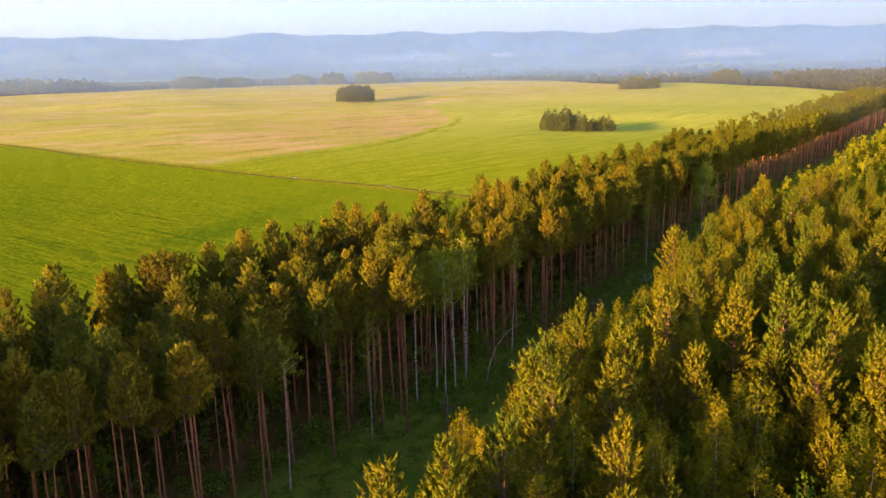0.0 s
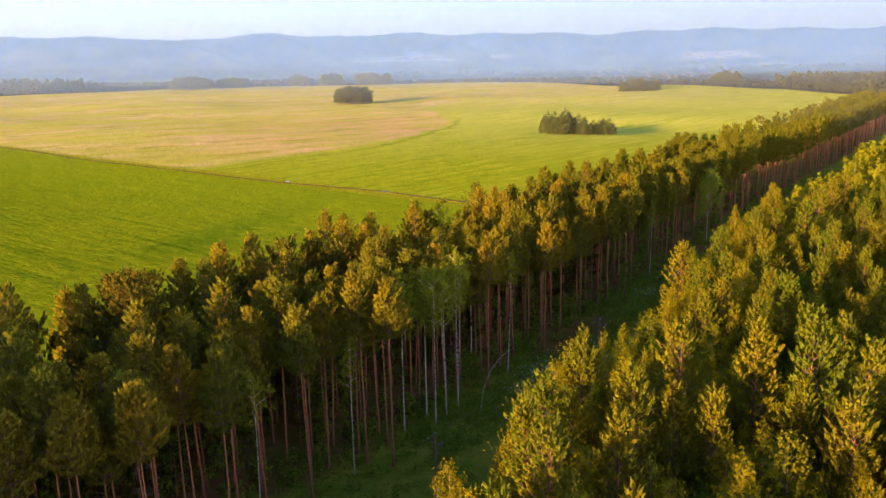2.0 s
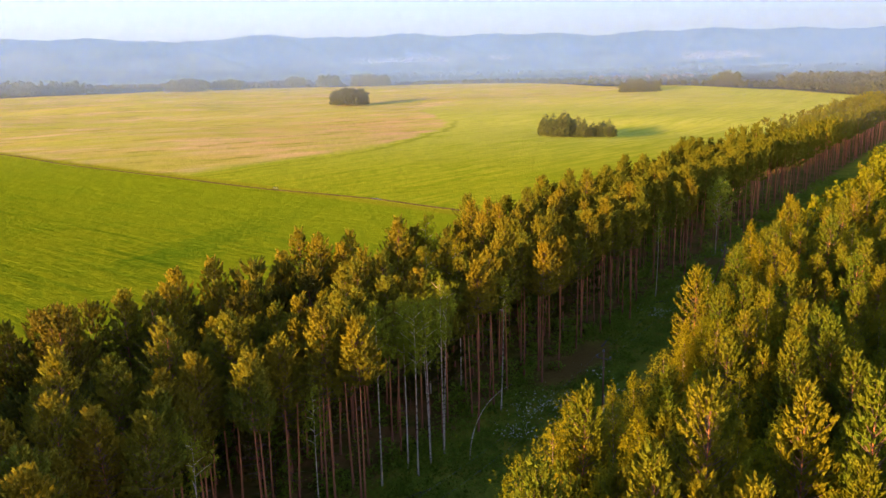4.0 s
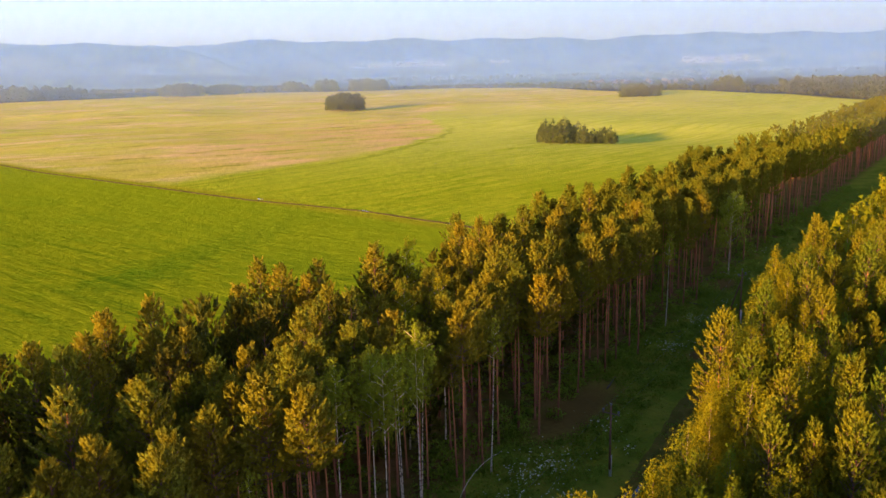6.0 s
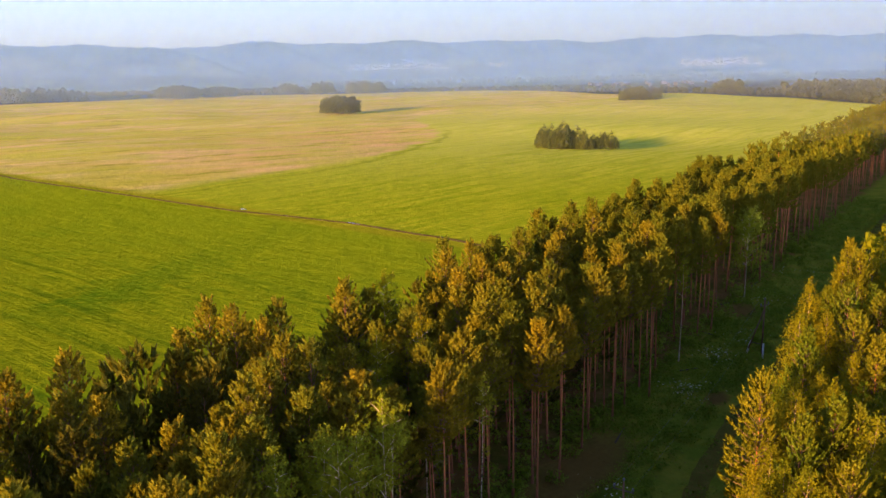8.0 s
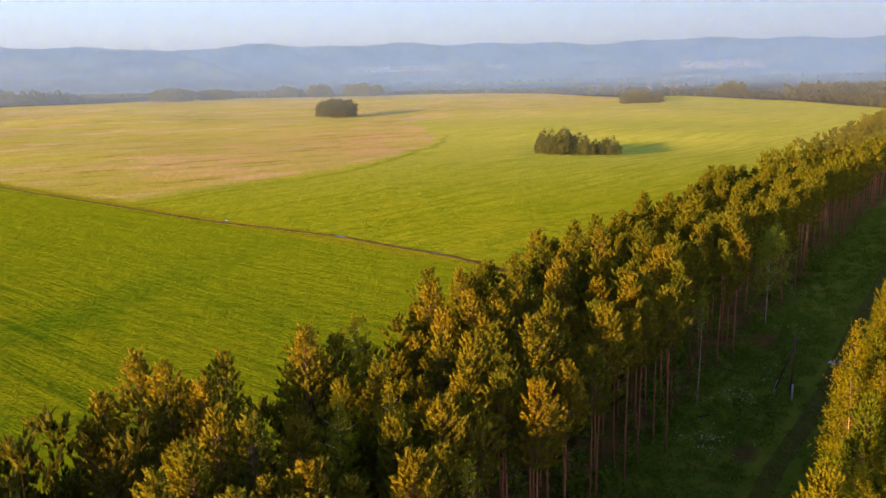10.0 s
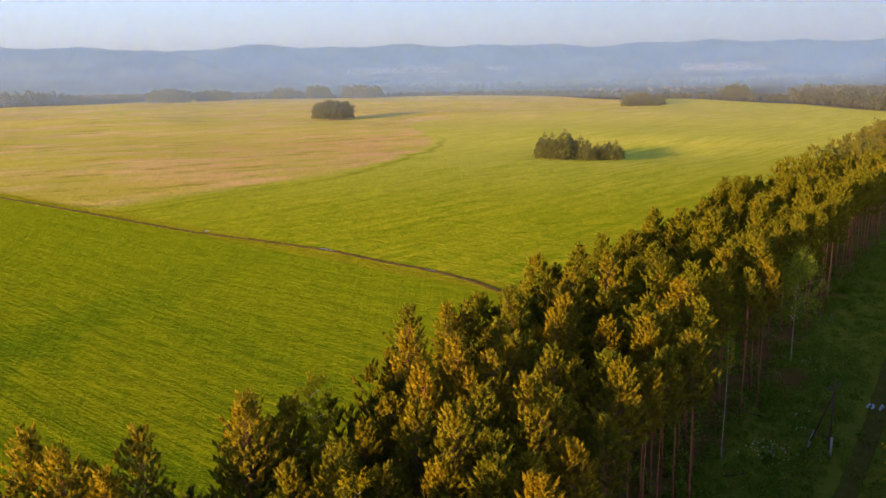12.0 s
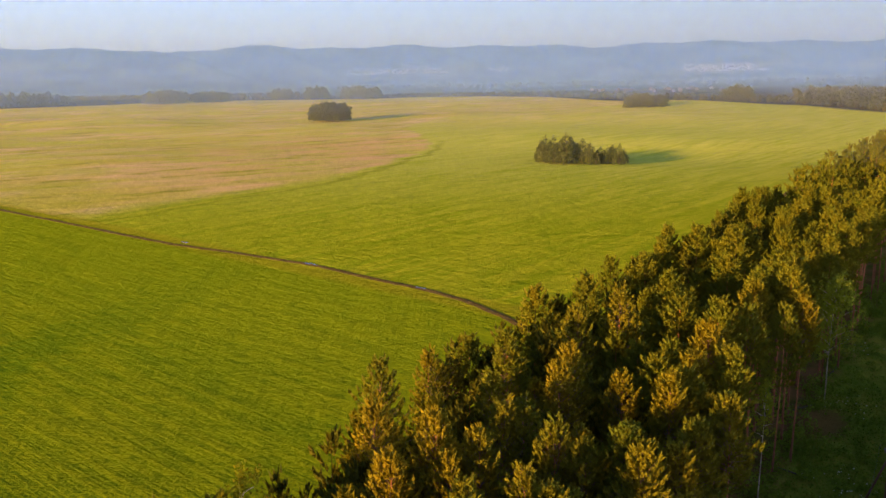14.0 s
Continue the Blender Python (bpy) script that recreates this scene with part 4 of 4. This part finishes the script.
for q, k, is_lead in allq:
    fine = k == 1 and q[1] < 132
    proto = (yp_proto, bi_proto if fine else bf_proto, as_proto)[k]
    j = int(g.integers(len(proto)))
    size = is_lead / 17.5 if is_lead else np.interp(q[1], [36, 50], [1.13, 1.0]) * (g.uniform(0.70, 0.86) if g.uniform() < 0.28 else g.uniform(0.90, 1.04))
    m = stand(q, g.uniform(0, 6.3), size, g.normal(0, 0.02, 2))
    if (k, fine, j) in used:
        copy_thing(proto[j], m)
    else:
        proto[j].matrix_basis = m
        used[k, fine, j] = True
g = np.random.default_rng(15)
# unseen trees below y 2 made taller, to shade the wood ahead
rest = [(q, g.uniform(0.75, 1.02) if q[1] > 2 else g.uniform(1.05, 1.24)) for q in scatter(-60, 400, -90, 30, 4.0, g) if east_of(q) > -30 and N @ q < hem_line(q) - 0.2 and not (east_of(q) > 0 and q[1] > 2 and U @ q < 150)]
wood("mixed_wood", "golden green birch and pine wood stretching away", rest, MIDBIRCH, [M_BBARK, M_BIRCH], "mixed wood", g)
SAPLINGS = [leafy(480 + i, H=12.0, crown=0.25, wide=2.5, n=760, size=0.25, lobes=16, point=0.2) for i in range(4)]
g = np.random.default_rng(17)
young = [(q, g.uniform(0.8, 1.2)) for q in scatter(-4, 150, -40, 29, 2.6, g) if east_of(q) > 0 and q[1] > 2 and N @ q < hem_line(q) - 0.5]
wood("understorey", "young green trees filling the gaps of the mixed wood", young, SAPLINGS, [M_TWIG, M_ASPEN], "saplings", g)


# ---- copse in the meadow: single trees ----
g = np.random.default_rng(41)
MEADOW = [leafy(500 + i, H=12.0, crown=0.03, wide=3.5, n=1700, size=0.36, lobes=26, point=0.15) for i in range(4)]
me_proto = [tree_thing("meadow_tree", "leafy tree of a small copse in the meadow", "tree", "trees of the meadow copse", m, [M_TWIG, M_TWIG, M_COPSE]) for m in MEADOW]
places = []
for i in range(40):
    t = (i + g.uniform(0, 1)) / 40
    size = np.interp(t, [0, 0.08, 0.25, 0.45, 0.6, 0.72, 0.86, 1], [0.6, 0.9, 1.08, 1.0, 0.68, 0.55, 0.86, 0.5])
    places.append((np.array([55 + 43 * t, 451 + g.uniform(-7, 8) * (1 - 0.5 * t)]), 1.17 * size * g.uniform(0.8, 1.05)))
for i, (q, size) in enumerate(places):
    m = stand(q, g.uniform(0, 6.3), size, z=float(lie(q[0], q[1])))
    if i < 4:
        me_proto[i].matrix_basis = m
    else:
        copy_thing(me_proto[i % 4], m)


# ---- tracks ----
def soil_material(name, dark, light, grass, cover):
    k = Nodes(name)
    p = k.pos()
    a, b = k.noise(p, 0.6, 4, 0.7), k.noise(p, 5.0, 4, 0.7)
    col = k.mix(k.step(a, 0.35, 0.65), dark, light)
    col = k.mix(k.step(b, 0.5 - 0.2 * cover, 0.7 - 0.2 * cover, 0.0, 0.8), col, grass)
    bump = k.node("Bump", Strength=0.8, Distance=0.12, Height=k.math("ADD", a, b))
    return k.done(k.node("BsdfPrincipled", Base_Color=col, Roughness=0.95, Specular_IOR_Level=0.05, Normal=bump))


def water_material():
    k = Nodes("puddle_water")
    bump = k.node("Bump", Strength=0.08, Distance=0.02, Height=k.noise(k.pos(), 3.0, 2))
    return k.done(k.node("BsdfPrincipled", Base_Color=(0.05, 0.045, 0.035), Roughness=0.04, Normal=bump))


M_SOIL = soil_material("wet_soil", (0.100, 0.070, 0.016), (0.175, 0.122, 0.028), (0.085, 0.100, 0.010), 0.0)
M_MUD = soil_material("grassy_mud", (0.130, 0.092, 0.016), (0.200, 0.136, 0.026), (0.100, 0.140, 0.009), 0.4)
M_WATER = water_material()


def track(name, label, path, width, seed, mat, z0=0.0):
    """A rutted earth track along a line of the plan: two ruts, a grassy hump and worn shoulders."""
    g = np.random.default_rng(seed)
    P = np.asarray(path, float)
    L = np.concatenate([[0], np.cumsum(np.linalg.norm(np.diff(P, axis=0), axis=1))])
    st = np.arange(0, L[-1], 1.5)
    x, y = np.interp(st, L, P[:, 0]), np.interp(st, L, P[:, 1])
    for _ in range(6):
        x[1:-1], y[1:-1] = (x[:-2] + 2 * x[1:-1] + x[2:]) / 4, (y[:-2] + 2 * y[1:-1] + y[2:]) / 4
    wander = np.convolve(g.normal(0, 1, len(st) + 30), np.ones(31) / 31, "valid") * 1.6
    d = unit(np.stack([np.gradient(x), np.gradient(y)], 1))
    nn = np.stack([-d[:, 1], d[:, 0]], 1)
    off = np.array([-1.0, -0.72, -0.48, -0.3, 0.0, 0.3, 0.48, 0.72, 1.0]) * width / 2
    hz = np.array([-0.02, 0.10, 0.035, 0.05, 0.13, 0.05, 0.035, 0.10, -0.02])
    w = 1 + g.normal(0, 0.06, (len(st), 9))
    C = np.stack([x, y], 1) + nn * wander[:, None]
    Q = C[:, None] + nn[:, None] * (off * w)[..., None]
    Z = hz[None] + g.normal(0, 0.015, (len(st), 9)) * (np.abs(off) < width * 0.49) + lie(Q[..., 0], Q[..., 1]) + z0
    V = np.concatenate([Q, Z[..., None]], -1).reshape(-1, 3)
    i, j = np.meshgrid(np.arange(len(st) - 1), np.arange(8), indexing="ij")
    q = (i * 9 + j).ravel()
    F = np.concatenate([np.stack([q, q + 9, q + 10], 1), np.stack([q, q + 10, q + 1], 1)])
    tagged(new(name, mesh_of(name, V, F, [mat], smooth=True)), label, "track", kind="structure")
    return C, nn


field_line, field_n = track("road_field_track", "rutted brown earth track across the green field", [(-640, 750), (-256, 434), (-208, 393), (-165, 354), (-131, 327.6), (-111, 311), (-85, 289), (-63.2, 271.5), (-45.6, 260.5), (-29.5, 250), (-20.7, 244.2), (-5.5, 230.6), (5.4, 221.4), (13.2, 213), (19.2, 203.6), (25, 190)], 1.8, 61, M_SOIL)
track("road_edge_track", "rutted earth track along the pine belt's edge", [at(214, 92.0), at(230, 91.6), at(240, 90.6), at(300, 90), at(520, 92)], 2.2, 62, M_SOIL, 0.012)
clear_line, clear_n = track("road_clearing_track", "muddy rutted track through the shaded clearing", [at(40, 27.5), at(75, 28.4), at(97, 30.6), at(116, 31.7), at(138, 31.5), at(155, 32.2), at(190, 33), at(330, 34)], 2.3, 63, M_MUD)


def puddle(p, along, a, b, seed):
    g = np.random.default_rng(seed)
    t = np.linspace(0, 2 * np.pi, 19)[:-1]
    r = 1 + 0.22 * np.sin(2 * t + g.uniform(0, 6)) + 0.12 * np.sin(5 * t + g.uniform(0, 6))
    side = np.array([-along[1], along[0]])
    rim = p + (np.cos(t) * r * a)[:, None] * along + (np.sin(t) * r * b)[:, None] * side
    V = np.concatenate([np.column_stack([rim, np.full(18, 0.075)]), np.column_stack([rim, np.full(18, 0.0)]), [[p[0], p[1], 0.075]]])
    k = np.arange(18)
    F = np.concatenate([np.stack([k, (k + 1) % 18, np.full(18, 36)], 1), np.stack([k, k + 18, (k + 1) % 18], 1), np.stack([k + 18, (k + 1) % 18 + 18, (k + 1) % 18], 1)])
    tagged(new("puddle", mesh_of("puddle", V, F, [M_WATER])), "shallow rain puddle in a rut of the track", "puddle", "puddles on the tracks")


FT = np.array((0.77, -0.64))
puddle(np.array((-22.2, 245.6)), FT, 2.6, 0.55, 1)
puddle(np.array((4.0, 222.4)), FT, 1.4, 0.3, 2)
puddle(np.array((-60.0, 273.6)), FT, 1.4, 0.4, 4)
puddle(at(153.4, 32.7), U, 1.3, 0.4, 5)
puddle(at(153.6, 31.6), U, 1.1, 0.35, 6)
puddle(np.array((19.4, 76.9)), U, 2.3, 0.8, 8)

# ---- the power line in the clearing ----
def plain(name, col, rough, grain=3.0, amount=0.5):
    k = Nodes(name)
    p = k.node("TexCoord", "Object")
    f = k.noise(k.stretch(p, 0.0, (6, 6, 1)), grain, 4, 0.7)
    c = k.mix(k.step(f, 0.35, 0.7, 0.0, amount), col, tuple(v * 0.45 for v in col))
    return k.done(k.node("BsdfPrincipled", Base_Color=c, Roughness=rough, Normal=k.node("Bump", Strength=0.3, Distance=0.02, Height=f)))


M_POLE = plain("weathered_pole_wood", (0.26, 0.125, 0.065), 0.9)
M_CONC = plain("whitewashed_concrete", (0.84, 0.80, 0.72), 0.85)
M_IRON = plain("rusty_iron", (0.16, 0.09, 0.06), 0.7)
M_GLASS = plain("grey_porcelain", (0.20, 0.18, 0.16), 0.35, 3.0, 0.1)
M_WIRE = plain("grey_aluminium_wire", (0.16, 0.155, 0.15), 0.5, 3.0, 0.2)


def bar(a, b, r0, r1=None, sides=8):
    a, b = np.asarray(a, float), np.asarray(b, float)
    r1 = r0 if r1 is None else r1
    t = np.array([0, 0.001, 0.5, 0.999, 1.0])[:, None]
    V, F = tube(a + (b - a) * t, [0.0, r0, (r0 + r1) / 2, r1, 0.0], sides)
    return V, F


def power_pole(p, height, strut=False):
    """A wooden pole on a concrete stub, with a crossarm, two insulators and, at an anchor, a slanted strut."""
    ob = tagged(new("power_pole"), "weathered wooden power pole with strut on pale concrete stubs" if strut else "weathered wooden power pole with crossarm in the clearing", "power pole", "poles of the power line")
    part("pole", mesh_of("pole", *bar((0, 0, 0.9), (0, 0, height), 0.14, 0.09), [M_POLE], smooth=True), ob)
    part("stub", mesh_of("stub", *bar((0.2, 0, -0.3), (0.2, 0, 2.4), 0.15, 0.14, 6), [M_CONC], smooth=True), ob, "pale concrete stub")
    arm = part("crossarm", mesh_of("crossarm", *bar((0, -0.95, height - 0.8), (0, 0.95, height - 0.8), 0.06, 0.06, 4), [M_IRON]), ob, "rusty iron crossarm")
    for yy, zz in ((-0.85, height - 0.74), (0.85, height - 0.74), (0.0, height)):
        V, F = tube([(0, yy, zz), (0, yy, zz + 0.12), (0, yy, zz + 0.14), (0, yy, zz + 0.24), (0, yy, zz + 0.34), (0, yy, zz + 0.36)], [0.03, 0.03, 0.11, 0.12, 0.08, 0.0], 8)
        part("insulator", mesh_of("insulator", V, F, [M_GLASS], smooth=True), arm if yy else ob, "grey porcelain insulator")
    if strut:
        part("strut", mesh_of("strut", *bar((-2.3, 0, 1.0), (0, 0, height - 1.4), 0.12, 0.09), [M_POLE], smooth=True), ob)
        part("stub", mesh_of("stub", *bar((-2.75, 0.05, -0.3), (-1.95, 0.05, 2.3), 0.15, 0.14, 6), [M_CONC], smooth=True), ob, "pale concrete stub")
        part("tie", mesh_of("tie", *bar((-1.9, 0, 2.1), (0.2, 0, 2.2), 0.05, 0.05, 4), [M_IRON]), ob)
    ob.matrix_basis = Matrix.Translation((p[0], p[1], 0)) @ Matrix.Rotation(-1.02 if strut else math.atan2(U[1], U[0]), 4, "Z")
    return p, height


line = [(at(36, 30.5), 8.0, False), (np.array((18.0, 81.0)), 8.0, False), (np.array((49.7, 130.9)), 9.0, True)]
for p, h, st in line:
    power_pole(p, h, st)


def cable(e0, e1, sag, label):
    t = np.linspace(0, 1, 15)[:, None]
    P = np.asarray(e0) + (np.asarray(e1) - np.asarray(e0)) * t - np.array([0, 0, 1.0]) * (4 * sag * t * (1 - t))
    tagged(new("power_cable", mesh_of("cable", *tube(P, np.full(15, 0.007), 4), [M_WIRE])), label, "cable", "wires of the power line")


for (p, h, a), (q, h2, b) in zip(line, line[1:]):
    for side in (-0.85, 0.85):
        cable([*(p + N * side), h - 0.42], [*(q + N * side), h2 - 0.42], 0.9, "thin slack aluminium wire strung between the poles")

# ---- undergrowth of the clearing ----
g = np.random.default_rng(51)


def heaps(spots, size, leaf, per, g):
    C, O = [], []
    for q, r, h in spots:
        m = max(4, int(per * r * r))
        a = g.normal(size=(m, 3))
        a = unit(a) * (g.uniform(0.2, 1, m) ** 0.5)[:, None]
        C.append(np.array([q[0], q[1], h * 0.45]) + a * np.array([r, r, h * 0.55]))
        O.append(unit(a) + np.array([0, 0, 0.8]))
    C = np.concatenate(C)
    C[:, 2] = np.abs(C[:, 2])
    return leaves(C, np.concatenate(O), leaf, g)


def bare(s, n):
    return any(((s - a) / c) ** 2 + ((n - b) / d) ** 2 < 0.9 for a, b, c, d in BARE)


low = []
for _ in range(6000):
    s, n = g.uniform(20, 300), g.uniform(26, 47.5)
    if (28.5 < n < 34 and g.uniform() < 0.75) or bare(s, n):
        continue
    low.append((at(s, n), g.uniform(0.35, 0.9), g.uniform(0.25, 0.95)))
for _ in range(1500):
    s, n = g.uniform(45, 170), g.uniform(34.5, 46.5)
    if not bare(s, n):
        low.append((at(s, n), g.uniform(0.4, 1.0), g.uniform(0.6, 1.5)))
hV, hF, hN = heaps(low, 0.6, 0.13, 46, g)
tagged(new("undergrowth", mesh_of("undergrowth", hV, hF, [M_SHRUB], lean=hN)), "rank dark green herbs and grass in the clearing", "undergrowth", kind="stuff")
bush = [(at(g.uniform(-5, 260), g.choice([g.normal(22.5, 1.6), g.normal(47.5, 2.2)])), g.uniform(0.8, 1.7), g.uniform(1.2, 3.6)) for _ in range(330)]
bush += [(at(g.uniform(-5, 150), g.uniform(46, 70)), g.uniform(0.6, 1.3), g.uniform(0.8, 3.0)) for _ in range(240)]
hV, hF, hN = heaps(bush, 1, 0.2, 60, g)
tagged(new("bushes", mesh_of("bushes", hV, hF, [M_SHRUB], lean=hN)), "dark green bushes and saplings under the trees", "bushes", kind="stuff")

k = Nodes("white_umbels")
M_UMBEL = k.done(k.node("BsdfPrincipled", Base_Color=k.mix(k.node("NewGeometry", "Random Per Island"), (0.42, 0.40, 0.20), (0.78, 0.72, 0.42)), Roughness=0.7))
heads = []
for c, sp, m in (((11.8, 82.9), 1.7, 150), ((9.0, 80.4), 1.3, 100), ((7.0, 74.5), 1.4, 110), ((12.6, 75.4), 1.2, 60), ((20.9, 85.3), 0.8, 24), ((34.6, 117.8), 1.7, 120), ((43.0, 130.7), 1.5, 90), ((50, 138), 2.2, 50), ((61, 158), 2.6, 60), ((20, 92), 1.6, 40), ((74, 180), 4, 40)):
    for _ in range(m):
        q = np.array(c) + g.normal(0, sp, 2)
        n = N @ q
        if 31 < n < 47 and g.uniform() < 0.7:
            heads.append((q, g.uniform(0.6, 1.5), g.uniform(0.04, 0.12)))
Vs, Fs = [], []
for i, (q, z, r) in enumerate(heads):
    t = np.arange(6) * np.pi / 3
    ring = np.stack([q[0] + r * np.cos(t), q[1] + r * np.sin(t), np.full(6, z) + g.normal(0, 0.03, 6)], 1)
    Vs += [ring, [[q[0], q[1], z + 0.05]], [[q[0], q[1], 0.0]]]
    o = i * 8
    Fs += [[o + a, o + (a + 1) % 6, o + 6] for a in range(6)]
tagged(new("white_flowers", mesh_of("flowers", np.concatenate(Vs), Fs, [M_UMBEL])), "scattered white umbel flowers in the dark grass", "flowers", kind="stuff")

# fallen stems and a bent young birch
for i, (q, ang, ln) in enumerate((((53, 158.5), 0.4, 5.0), ((22.5, 104.5), 1.1, 4.0), ((47, 141), 2.4, 3.2), ((63, 170), 0.9, 5.5), ((36, 126.5), 0.2, 3.4), ((-6.5, 61), 0.6, 4.2))):
    d = np.array([math.cos(ang), math.sin(ang), 0.03])
    a = np.array([*q, 0.12])
    tagged(new("fallen_stem", mesh_of("stem", *bar(a, a + d * ln, 0.11, 0.05, 7), [M_TWIG], smooth=True)), "grey fallen stem lying in the grass", "log", "fallen stems in the clearing")
t = np.linspace(0, 1, 10)
q = np.array((1.2, 69.6))
P = np.stack([q[0] + 4.8 * t ** 2, q[1] + 2.0 * t ** 2, 8.2 * np.sin(t * 1.35)], 1)
bent = tagged(new("birch_tree"), "thin young birch bent over in an arc", "tree")
part("trunk", mesh_of("trunk", *tube(P, 0.06 * (1 - 0.7 * t), 6), [M_BBARK], smooth=True), bent)

# ---- villages on the far slopes ----
def village(name, label, spots, seed, walls, most=5.5):
    g = np.random.default_rng(seed)
    Vs, Fs, Ms = [], [], []
    box = np.array([(-1, -1, 0), (1, -1, 0), (1, 1, 0), (-1, 1, 0), (-1, -1, 1), (1, -1, 1), (1, 1, 1), (-1, 1, 1), (-1, 0, 1.7), (1, 0, 1.7)], float)
    fw = [(0, 1, 5), (0, 5, 4), (1, 2, 6), (1, 6, 5), (2, 3, 7), (2, 7, 6), (3, 0, 4), (3, 4, 7), (4, 8, 7), (5, 6, 9)]
    fr = [(4, 5, 9), (4, 9, 8), (6, 7, 8), (6, 8, 9)]
    for i, p in enumerate(spots):
        a = g.uniform(0, 3.1)
        sc = np.array([g.uniform(2.5, most), g.uniform(2.5, 3.5), g.uniform(2.2, 3.4)])
        R = np.array([[math.cos(a), -math.sin(a), 0], [math.sin(a), math.cos(a), 0], [0, 0, 1]])
        Vs.append((box * sc) @ R.T + p)
        Fs.append(np.array(fw + fr) + 10 * i)
        Ms.append(np.repeat([0, 1], [len(fw), len(fr)]))
    tagged(new(name, mesh_of(name, np.concatenate(Vs), np.concatenate(Fs), [walls, M_ROOF], np.concatenate(Ms))), label, "village", kind="stuff")


M_HOUSE = plain("house_wall", (0.18, 0.185, 0.20), 0.8, 3.0, 0.2)
M_COTTAGE = plain("cottage_wall", (0.06, 0.07, 0.10), 0.8, 3.0, 0.2)
M_ROOF = plain("house_roof", (0.06, 0.055, 0.06), 0.7, 3.0, 0.3)


def slope_spots(b0, b1, t0, t1, count, g):
    res = []
    for _ in range(count):
        a, t = math.atan(g.uniform(b0, b1)), g.uniform(t0, t1)
        d = 2600 + 2000 * t
        res.append(np.array([d * math.tan(a), d, float(main_crest(np.array(a))) * t ** 1.3 + 3]))
    return res


g = np.random.default_rng(71)
village("far_village", "hazy village of pale houses across the valley slope", slope_spots(-0.11, 0.085, 0.26, 0.40, 230, g) + slope_spots(-0.04, 0.03, 0.38, 0.5, 80, g), 72, M_HOUSE, 3.6)
village("far_village", "hazy village of pale houses across the valley slope", slope_spots(0.29, 0.40, 0.20, 0.38, 230, g), 73, M_HOUSE, 3.6)
village("far_village", "pale houses beyond the meadow's crest", [np.array([g.uniform(300, 560), g.uniform(1500, 1680), 0.5]) for _ in range(26)], 74, M_COTTAGE, 3.4)
